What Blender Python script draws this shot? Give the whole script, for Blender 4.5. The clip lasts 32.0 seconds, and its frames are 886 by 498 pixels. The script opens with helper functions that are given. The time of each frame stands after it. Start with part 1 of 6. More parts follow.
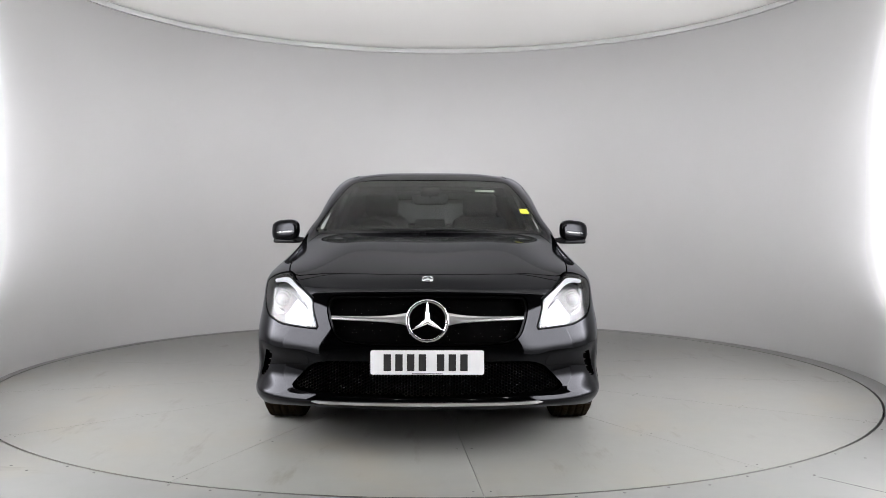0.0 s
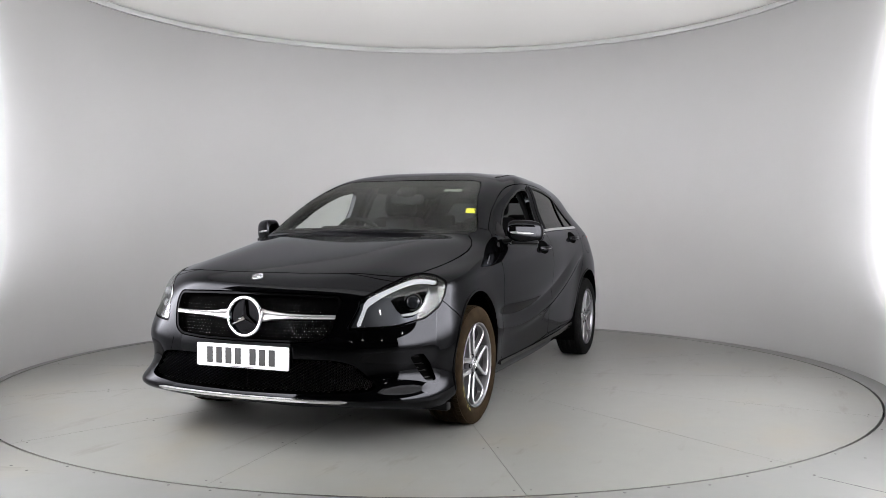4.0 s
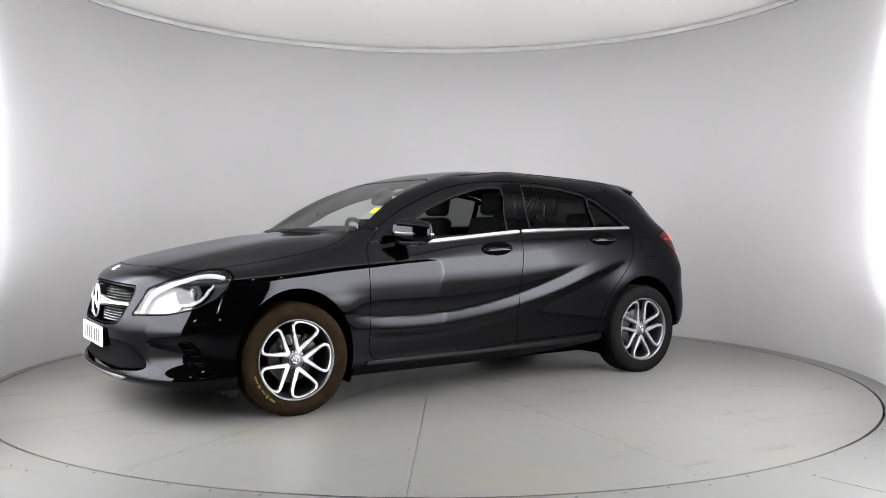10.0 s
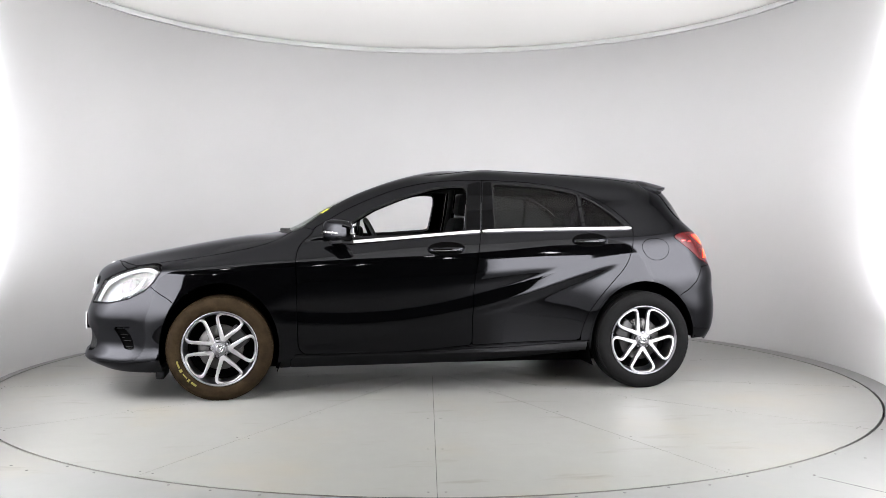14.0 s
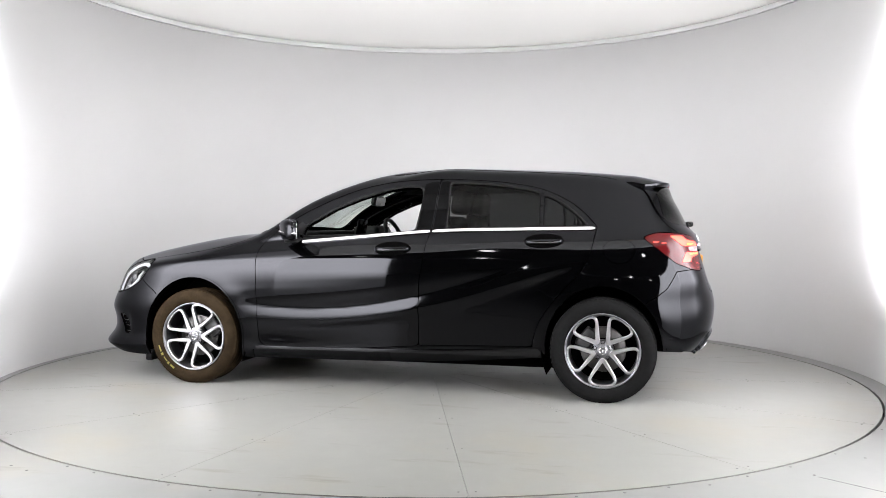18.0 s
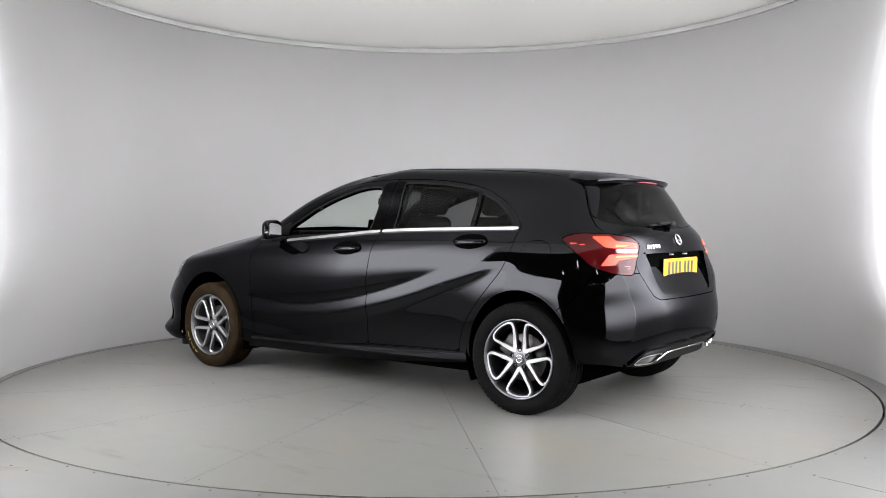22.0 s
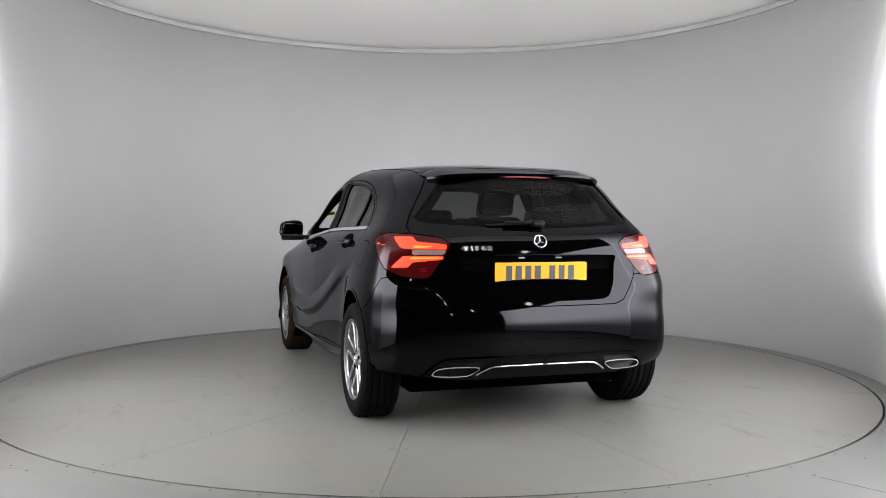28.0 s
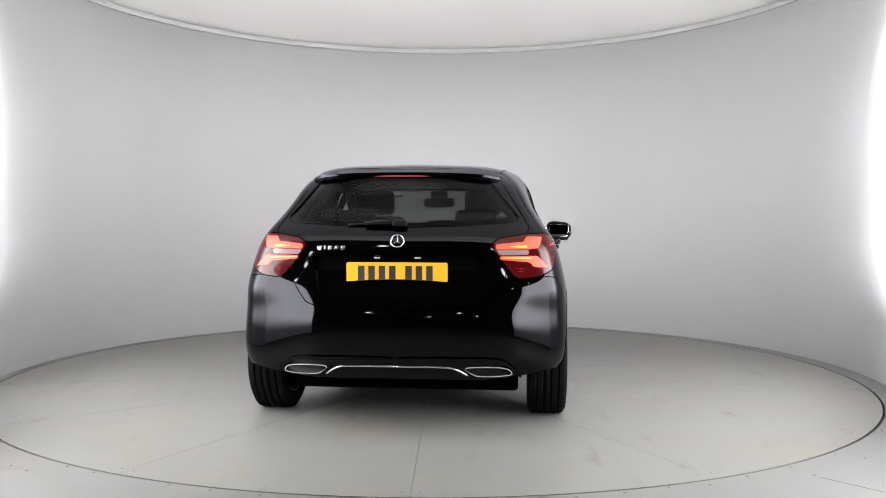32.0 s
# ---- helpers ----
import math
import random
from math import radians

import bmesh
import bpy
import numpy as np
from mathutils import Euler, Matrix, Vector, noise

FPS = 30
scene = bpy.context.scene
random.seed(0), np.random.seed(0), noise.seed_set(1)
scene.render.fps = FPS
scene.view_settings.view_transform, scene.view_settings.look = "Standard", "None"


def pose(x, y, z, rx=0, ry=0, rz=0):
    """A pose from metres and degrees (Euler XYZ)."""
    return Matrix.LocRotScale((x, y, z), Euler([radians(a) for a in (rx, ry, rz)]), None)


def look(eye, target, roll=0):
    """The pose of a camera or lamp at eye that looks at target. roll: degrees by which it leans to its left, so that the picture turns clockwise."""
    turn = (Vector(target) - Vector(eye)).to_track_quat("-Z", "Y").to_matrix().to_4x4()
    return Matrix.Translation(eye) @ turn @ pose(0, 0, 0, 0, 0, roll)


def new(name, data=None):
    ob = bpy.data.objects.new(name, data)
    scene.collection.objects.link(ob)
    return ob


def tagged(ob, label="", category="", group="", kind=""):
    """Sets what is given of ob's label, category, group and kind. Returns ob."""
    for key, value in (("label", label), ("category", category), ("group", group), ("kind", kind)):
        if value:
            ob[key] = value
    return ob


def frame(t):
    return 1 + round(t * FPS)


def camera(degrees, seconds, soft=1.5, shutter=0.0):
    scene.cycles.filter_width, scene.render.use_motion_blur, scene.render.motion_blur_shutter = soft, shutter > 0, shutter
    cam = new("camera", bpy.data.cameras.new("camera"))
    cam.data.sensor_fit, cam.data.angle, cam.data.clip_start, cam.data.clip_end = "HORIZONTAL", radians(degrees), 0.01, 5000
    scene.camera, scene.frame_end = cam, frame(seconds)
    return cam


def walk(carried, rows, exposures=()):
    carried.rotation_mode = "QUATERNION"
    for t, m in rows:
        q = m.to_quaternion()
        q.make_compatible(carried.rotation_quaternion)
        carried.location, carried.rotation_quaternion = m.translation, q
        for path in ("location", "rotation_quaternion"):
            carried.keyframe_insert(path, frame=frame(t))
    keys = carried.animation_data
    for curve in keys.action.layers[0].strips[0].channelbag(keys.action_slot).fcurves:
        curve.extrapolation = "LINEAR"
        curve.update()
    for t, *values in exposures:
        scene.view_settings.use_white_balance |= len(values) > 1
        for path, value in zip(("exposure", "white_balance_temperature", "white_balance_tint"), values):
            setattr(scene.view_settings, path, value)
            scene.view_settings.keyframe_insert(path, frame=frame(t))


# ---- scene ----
cam = camera(54.37, 32.0, soft=0.8)

# the camera stands still in front of the booth's opening
BRIGHT = -0.86
EYE = (0.0, -6.262, 1.062)
_way = Vector((math.sin(radians(0.728)) * math.cos(radians(1.594)),
               math.cos(radians(0.728)) * math.cos(radians(1.594)), -math.sin(radians(1.594))))
_stand = look(EYE, Vector(EYE) + _way, 0.166)
EXPOSURES = [(t, v + BRIGHT) for t, v in ((0, 0.0), (3, -0.02), (6, -0.13), (7, 0.0), (9, 0.08), (11, 0.04), (13, 0.19), (14, 0.43), (16, 0.46), (18, 0.48), (19, 0.44), (20, 0.22), (21, -0.05), (22, -0.10), (24, -0.13), (25, 0.0), (26.5, -0.2), (28, -0.33), (32, 0.11))]
walk(cam, [(0, _stand), (32, _stand)], EXPOSURES)

# ---------------------------------------------------------------- world and light
world = bpy.data.worlds.new("hall_dark")
scene.world = world
world.use_nodes = True
world.node_tree.nodes["Background"].inputs[0].default_value = (0.05, 0.05, 0.055, 1)
world.node_tree.nodes["Background"].inputs[1].default_value = 0.02

# the booth, in metres: turntable, round wall, its opening and its ceiling
R_DISC, R_WALL, H_WALL = 2.927, 3.04, 2.955
DISC_C = (0.003, 0.0)
WALL_C = (0.045, 0.02)
OPEN_HALF = 48.0          # half the opening, degrees
LIT_FROM, LIT_TO = 0.50, -1.02   # between these the wall's painted-in glow comes up
WALL_GLOW = 31.0
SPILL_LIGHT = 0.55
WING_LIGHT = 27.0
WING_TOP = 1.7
HEADER_LIGHT, HEADER_Z = 3.0, 2.2
CEILING_FILL = 0.30


# ---------------------------------------------------------------- materials
def nodes_of(mat):
    mat.use_nodes = True
    return mat.node_tree.nodes, mat.node_tree.links, mat.node_tree.nodes["Principled BSDF"]


def set_in(node, **values):
    for key, value in values.items():
        node.inputs[key.replace("_", " ")].default_value = value


def mat(name, colour, rough=0.5, metal=0.0, grain=0.0, grain_scale=40.0, stain=0.0, stain_scale=2.0,
        bump=0.0, coat=0.0, rough_var=0.0, spec=0.5, coat_ior=1.5):
    """A surface with variation at two scales: stains and fine grain, in colour, gloss and relief."""
    m = bpy.data.materials.new(name)
    nd, ln, b = nodes_of(m)
    set_in(b, Base_Color=(*colour, 1), Roughness=rough, Metallic=metal, Coat_Weight=coat, Coat_Roughness=0.03, Coat_IOR=coat_ior,
           Specular_IOR_Level=spec)
    tc = nd.new("ShaderNodeTexCoord")
    big = nd.new("ShaderNodeTexNoise")
    set_in(big, Scale=stain_scale, Detail=5.0, Roughness=0.55)
    fine = nd.new("ShaderNodeTexNoise")
    set_in(fine, Scale=grain_scale, Detail=4.0, Roughness=0.6)
    for n in (big, fine):
        ln.new(tc.outputs["Object"], n.inputs["Vector"])
    if grain or stain:
        prev = None
        for n, amount in ((big, stain), (fine, grain)):
            ramp = nd.new("ShaderNodeMapRange")
            set_in(ramp, From_Min=0.2, From_Max=0.8, To_Min=1 - amount, To_Max=1 + amount)
            ln.new(n.outputs["Fac"], ramp.inputs["Value"])
            if prev is None:
                prev = ramp
            else:
                mul = nd.new("ShaderNodeMath")
                mul.operation = "MULTIPLY"
                ln.new(prev.outputs[0], mul.inputs[0])
                ln.new(ramp.outputs[0], mul.inputs[1])
                prev = mul
        mix = nd.new("ShaderNodeVectorMath")
        mix.operation = "SCALE"
        mix.inputs[0].default_value = colour
        ln.new(prev.outputs[0], mix.inputs["Scale"])
        ln.new(mix.outputs[0], b.inputs["Base Color"])
    if rough_var:
        rr = nd.new("ShaderNodeMapRange")
        set_in(rr, From_Min=0.15, From_Max=0.85, To_Min=max(rough - rough_var, 0.0), To_Max=rough + rough_var)
        ln.new(big.outputs["Fac"], rr.inputs["Value"])
        ln.new(rr.outputs[0], b.inputs["Roughness"])
    if bump:
        bp = nd.new("ShaderNodeBump")
        set_in(bp, Strength=bump, Distance=0.002)
        ln.new(fine.outputs["Fac"], bp.inputs["Height"])
        ln.new(bp.outputs[0], b.inputs["Normal"])
    return m


def glow(name, colour, strength, base=(0.8, 0.8, 0.8)):
    m = bpy.data.materials.new(name)
    nd, ln, b = nodes_of(m)
    set_in(b, Base_Color=(*base, 1), Emission_Color=(*colour, 1), Emission_Strength=strength, Roughness=0.5)
    return m


def glass_mat(name, tint, rough=0.0, gloss=0.04):
    """Thin car glass: tinted see-through with a mirror-like gloss on top."""
    m = bpy.data.materials.new(name)
    nd, ln, b = nodes_of(m)
    tr = nd.new("ShaderNodeBsdfTransparent")
    tr.inputs[0].default_value = (*tint, 1)
    gl = nd.new("ShaderNodeBsdfGlossy")
    set_in(gl, Roughness=rough)
    lw = nd.new("ShaderNodeLayerWeight")
    lw.inputs["Blend"].default_value = 0.5
    pw = nd.new("ShaderNodeMath")
    pw.operation = "POWER"
    pw.inputs[1].default_value = 5.0
    ln.new(lw.outputs["Facing"], pw.inputs[0])
    fr = nd.new("ShaderNodeMapRange")
    set_in(fr, To_Min=gloss, To_Max=0.85)
    ln.new(pw.outputs[0], fr.inputs["Value"])
    mx = nd.new("ShaderNodeMixShader")
    ln.new(fr.outputs[0], mx.inputs[0])
    ln.new(tr.outputs[0], mx.inputs[1])
    ln.new(gl.outputs[0], mx.inputs[2])
    ln.new(mx.outputs[0], nd["Material Output"].inputs[0])
    return m


def lacquer_mat(name, colour, facing=0.0160, grazing=0.80, rough=0.045, tint=(0.92, 0.935, 1.0)):
    """Deep lacquer: a near-black ground under a clear gloss that grows towards grazing angles."""
    m = bpy.data.materials.new(name)
    nd, ln, b = nodes_of(m)
    tc = nd.new("ShaderNodeTexCoord")
    fleck, haze = nd.new("ShaderNodeTexNoise"), nd.new("ShaderNodeTexNoise")
    set_in(fleck, Scale=1200.0, Detail=3.0)
    set_in(haze, Scale=5.0, Detail=4.0)
    for n in (fleck, haze):
        ln.new(tc.outputs["Object"], n.inputs["Vector"])
    shade = nd.new("ShaderNodeMapRange")
    set_in(shade, From_Min=0.3, From_Max=0.7, To_Min=0.7, To_Max=1.3)
    ln.new(fleck.outputs["Fac"], shade.inputs["Value"])
    ground = nd.new("ShaderNodeVectorMath")
    ground.operation = "SCALE"
    ground.inputs[0].default_value = colour
    ln.new(shade.outputs[0], ground.inputs["Scale"])
    ln.new(ground.outputs[0], b.inputs["Base Color"])
    set_in(b, Roughness=0.5, Specular_IOR_Level=0.0)
    gl = nd.new("ShaderNodeBsdfGlossy")
    gl.inputs["Color"].default_value = (*tint, 1)
    wear = nd.new("ShaderNodeMapRange")
    set_in(wear, From_Min=0.25, From_Max=0.75, To_Min=rough * 0.7, To_Max=rough * 1.3)
    ln.new(haze.outputs["Fac"], wear.inputs["Value"])
    ln.new(wear.outputs[0], gl.inputs["Roughness"])
    lw, pw, fr = nd.new("ShaderNodeLayerWeight"), nd.new("ShaderNodeMath"), nd.new("ShaderNodeMapRange")
    lw.inputs["Blend"].default_value = 0.5
    pw.operation = "POWER"
    pw.inputs[1].default_value = 6.0
    ln.new(lw.outputs["Facing"], pw.inputs[0])
    set_in(fr, To_Min=facing, To_Max=grazing)
    ln.new(pw.outputs[0], fr.inputs["Value"])
    mx = nd.new("ShaderNodeMixShader")
    ln.new(fr.outputs[0], mx.inputs[0])
    ln.new(b.outputs[0], mx.inputs[1])
    ln.new(gl.outputs[0], mx.inputs[2])
    ln.new(mx.outputs[0], nd["Material Output"].inputs[0])
    return m


def worn_floor(name, colour, rough, warm, clear_from):
    """Painted deck: cloudy greys, worn warm patches, dark scuffs and specks."""
    m = mat(name, colour, rough, stain=0.13, stain_scale=0.8, grain=0.05, grain_scale=8, rough_var=0.02, spec=0.3)
    nd, ln, b = nodes_of(m)
    tc = nd["Texture Coordinate"]
    base = b.inputs["Base Color"].links[0].from_socket
    for scale, tint, lo, hi, most, squash in ((1.3, warm, 0.52, 0.68, 0.75, (1, 1, 1)), (3.6, tuple(c * 0.55 for c in warm), clear_from, clear_from + 0.10, 0.7, (0.4, 1.6, 1)),
                                              (26.0, tuple(c * 0.35 for c in colour), 0.735, 0.78, 0.55, (1, 1, 1))):
        stretch, ns, ramp, mix = nd.new("ShaderNodeMapping"), nd.new("ShaderNodeTexNoise"), nd.new("ShaderNodeMapRange"), nd.new("ShaderNodeMix")
        stretch.inputs["Scale"].default_value = squash
        ln.new(tc.outputs["Object"], stretch.inputs["Vector"])
        ln.new(stretch.outputs[0], ns.inputs["Vector"])
        set_in(ns, Scale=scale, Detail=6.0, Roughness=0.62)
        set_in(ramp, From_Min=lo, From_Max=hi, To_Min=0.0, To_Max=most)
        ln.new(ns.outputs["Fac"], ramp.inputs["Value"])
        mix.data_type = "RGBA"
        ln.new(ramp.outputs[0], mix.inputs[0])
        ln.new(base, mix.inputs[6])
        mix.inputs[7].default_value = (*tint, 1)
        base = mix.outputs[2]
    ln.new(base, b.inputs["Base Color"])
    return m


TRIM_WHITE = mat("trim_white", (0.46, 0.46, 0.46), 0.55, stain=0.02, grain=0.01)
FLOOR_GREY = worn_floor("floor_paint", (0.142, 0.143, 0.138), 0.36, (0.165, 0.155, 0.130), 0.62)
DISC_GREY = worn_floor("disc_paint", (0.160, 0.160, 0.150), 0.33, (0.172, 0.158, 0.130), 0.60)
for _m in (FLOOR_GREY, DISC_GREY):
    _m.node_tree.nodes["Noise Texture"].inputs["Detail"].default_value = 4.0
SCREW = mat("screw_dark", (0.10, 0.10, 0.095), 0.5, metal=0.4)
PIT_BLACK = mat("pit_black", (0.01, 0.01, 0.01), 0.9, grain=0.1)
HALL_DARK = mat("hall_dark", (0.03, 0.03, 0.032), 0.8, stain=0.1, grain=0.05)
PAINT = lacquer_mat("black_metallic_paint", (0.0005, 0.0005, 0.0006))
ALLOY = mat("alloy_silver", (0.52, 0.52, 0.53), 0.36, metal=1.0, grain=0.03)


# ---------------------------------------------------------------- small helpers
def mesh_of(name, verts, faces, material, smooth=False):
    me = bpy.data.meshes.new(name)
    me.from_pydata([tuple(v) for v in verts], [], [tuple(f) for f in faces])
    me.update()
    for m in (material if isinstance(material, (list, tuple)) else [material]):
        me.materials.append(m)
    if smooth:
        me.shade_smooth()
    return me


def part(name, data, material, parent, label="", at=None):
    """Links a bmesh or a mesh as one mesh object under a thing or a part."""
    if isinstance(data, bmesh.types.BMesh):
        me = bpy.data.meshes.new(name)
        data.to_mesh(me)
        data.free()
        me.materials.append(material)
    else:
        me = data
    ob = new(name, me)
    ob.parent = parent
    if at is not None:
        ob.matrix_basis = at
    if label:
        ob["label"] = label
    return ob


def sheet(rings, close_u=False):
    """Faces between rows of points, each row as long as the next."""
    n = len(rings[0])
    verts = [p for r in rings for p in r]
    faces = []
    for i in range(len(rings) - 1):
        for j in range(n if close_u else n - 1):
            k = (j + 1) % n
            faces.append((i * n + j, i * n + k, (i + 1) * n + k, (i + 1) * n + j))
    return verts, faces


def polar(r, deg, z=0.0, c=(0.0, 0.0)):
    return (c[0] + r * math.cos(radians(deg)), c[1] + r * math.sin(radians(deg)), z)


# ---------------------------------------------------------------- booth
SEAM_A, SEAM_B = (1.638, -2.662), (2.842, -4.141)
SCREW_SPOTS = [(0.569, -2.917), (0.769, -2.871), (0.963, -2.805), (1.142, -2.768), (1.34, -2.646), (1.583, -2.506), (1.633, -2.631), (1.883, -2.292), (1.739, -2.78), (1.988, -2.361), (2.351, -1.816), (-1.847, -2.477), (-1.744, -2.549), (-1.595, -2.491), (-1.442, -2.587), (-1.071, -2.762), (-0.884, -2.833), (-0.675, -2.894)]


def build_booth():
    # outer floor: a ring round the turntable that reaches the hall's walls
    angs = [i * 2 for i in range(180)]
    rows = [[polar(r, a, z, DISC_C) for a in angs] for r, z in ((R_DISC + 0.015, -0.06), (R_DISC + 0.015, 0.0), (3.4, 0.0), (5.0, 0.0), (9.0, 0.0), (16.0, 0.0))]
    v, f = sheet(rows, True)
    fl = tagged(new("floor", mesh_of("floor", v, f, FLOOR_GREY)), "pale grey painted concrete floor round the turntable", "floor", kind="structure")
    # a joint in the outer floor and the heads of its screws
    a, b = Vector(SEAM_A), Vector(SEAM_B)
    n = (b - a).normalized().orthogonal() * 0.0022
    part("floor_joint", mesh_of("floor_joint", [(*(a - n), 0.0012), (*(b - n), 0.0012), (*(b + n), 0.0012), (*(a + n), 0.0012)], [(0, 1, 2, 3)], PIT_BLACK), None, fl, "dark joint in the floor")
    hv, hf = sheet([[polar(r, d, z) for d in range(0, 360, 45)] for r, z in ((0.0068, 0.0), (0.0055, 0.0014), (0.0005, 0.0014))], True)
    head = mesh_of("floor_screw", hv, hf, SCREW)
    for x, y in SCREW_SPOTS:
        part("floor_screw", head, None, fl, at=pose(x, y, 0))
    v, f = sheet([[polar(r, a, -0.055, DISC_C) for a in angs] for r in (0.05, 3.2)], True)
    tagged(new("turntable_pit", mesh_of("turntable_pit", v, f, PIT_BLACK)), "dark pit under the turntable's edge", "pit", kind="structure")

    # round wall with thickness, open towards the hall
    def arc(a0, a1, n, r0, r1, z0, z1):
        av = [a0 + (a1 - a0) * i / n for i in range(n + 1)]
        rr = [[polar(r, a, z, WALL_C) for a in av] for r, z in ((r0, z0), (r0, z1), (r1, z1), (r1, z0), (r0, z0))]
        vv, ff = sheet(rr)
        m = len(av)
        ff += [tuple(i * m for i in (0, 1, 2, 3)), tuple(i * m + n for i in (3, 2, 1, 0))]
        return vv, ff
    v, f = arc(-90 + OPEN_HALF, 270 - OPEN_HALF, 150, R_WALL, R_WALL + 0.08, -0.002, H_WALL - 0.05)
    tagged(new("wall_round", mesh_of("wall_round", v, f, WALL_LIT, True)), "seamless curved white studio wall, light painted in as glow beside its opening", "wall", kind="structure")
    # header out of view; its added glow brightens the upper back wall
    v, f = arc(-90 - OPEN_HALF + 0.2, -90 + OPEN_HALF - 0.2, 60, R_WALL, R_WALL + 0.08, HEADER_Z, H_WALL - 0.002)
    tagged(new("fill_header", mesh_of("fill_header", v, f, HEADER_GLOW, True)), "unseen white header above the booth's opening with added fill glow", "light panel", kind="structure")
    v, f = arc(-90 + OPEN_HALF, 270 - OPEN_HALF, 150, R_WALL - 0.012, R_WALL + 0.08, H_WALL - 0.048, H_WALL)
    tagged(new("trim_rail", mesh_of("trim_rail", v, f, TRIM_WHITE, True)), "white rail along the curved wall's top edge", "trim", kind="structure")
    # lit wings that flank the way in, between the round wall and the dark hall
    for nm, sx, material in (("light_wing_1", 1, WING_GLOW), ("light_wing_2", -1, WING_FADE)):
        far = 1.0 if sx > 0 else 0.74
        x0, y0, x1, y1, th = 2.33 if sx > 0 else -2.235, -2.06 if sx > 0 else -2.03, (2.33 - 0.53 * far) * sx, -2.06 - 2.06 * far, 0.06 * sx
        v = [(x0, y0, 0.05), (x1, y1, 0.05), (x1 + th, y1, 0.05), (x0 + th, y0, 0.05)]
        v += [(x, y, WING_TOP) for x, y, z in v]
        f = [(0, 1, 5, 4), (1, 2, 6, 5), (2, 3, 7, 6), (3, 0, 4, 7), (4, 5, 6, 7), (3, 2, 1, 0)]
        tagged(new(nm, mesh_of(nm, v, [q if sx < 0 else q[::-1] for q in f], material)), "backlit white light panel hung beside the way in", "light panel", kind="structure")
    # ceiling above the rail; no lamp, its emission is added fill
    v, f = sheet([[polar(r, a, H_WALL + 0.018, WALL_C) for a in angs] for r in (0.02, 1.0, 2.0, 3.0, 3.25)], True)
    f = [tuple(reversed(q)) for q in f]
    tagged(new("ceiling", mesh_of("ceiling", v, f, CEIL_GLOW)), "pale warm white flat ceiling over the booth with added fill glow", "ceiling", kind="structure")
    # the dark hall round the booth
    s, hgt = 11.0, 4.5
    vv = [(-s, -s - 2, 0), (s, -s - 2, 0), (s, s, 0), (-s, s, 0), (-s, -s - 2, hgt), (s, -s - 2, hgt), (s, s, hgt), (-s, s, hgt)]
    for nm, q in (("wall_south", (0, 1, 5, 4)), ("wall_east", (1, 2, 6, 5)), ("wall_north", (2, 3, 7, 6)), ("wall_west", (3, 0, 4, 7))):
        tagged(new(nm, mesh_of(nm, [vv[i] for i in q], [(0, 1, 2, 3)], HALL_DARK)), "dark unlit hall wall", "wall", kind="structure")
    tagged(new("hall_ceiling", mesh_of("hall_ceiling", vv[4:], [(0, 1, 2, 3)], HALL_DARK)), "dark unlit hall ceiling", "ceiling", kind="structure")


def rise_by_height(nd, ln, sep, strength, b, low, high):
    """Scales the emission by height: little near the floor and under the ceiling."""
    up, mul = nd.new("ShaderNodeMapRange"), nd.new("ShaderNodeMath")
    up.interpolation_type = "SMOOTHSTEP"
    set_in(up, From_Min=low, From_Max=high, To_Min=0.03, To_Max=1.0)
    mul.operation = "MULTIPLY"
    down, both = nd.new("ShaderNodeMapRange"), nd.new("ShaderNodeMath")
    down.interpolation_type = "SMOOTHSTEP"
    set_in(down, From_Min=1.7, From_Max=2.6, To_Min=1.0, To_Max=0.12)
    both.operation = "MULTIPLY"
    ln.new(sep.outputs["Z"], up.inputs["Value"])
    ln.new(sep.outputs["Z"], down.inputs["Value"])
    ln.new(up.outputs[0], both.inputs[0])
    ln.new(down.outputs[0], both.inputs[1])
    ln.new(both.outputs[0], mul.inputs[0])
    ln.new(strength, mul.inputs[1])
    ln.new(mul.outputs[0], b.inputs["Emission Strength"])


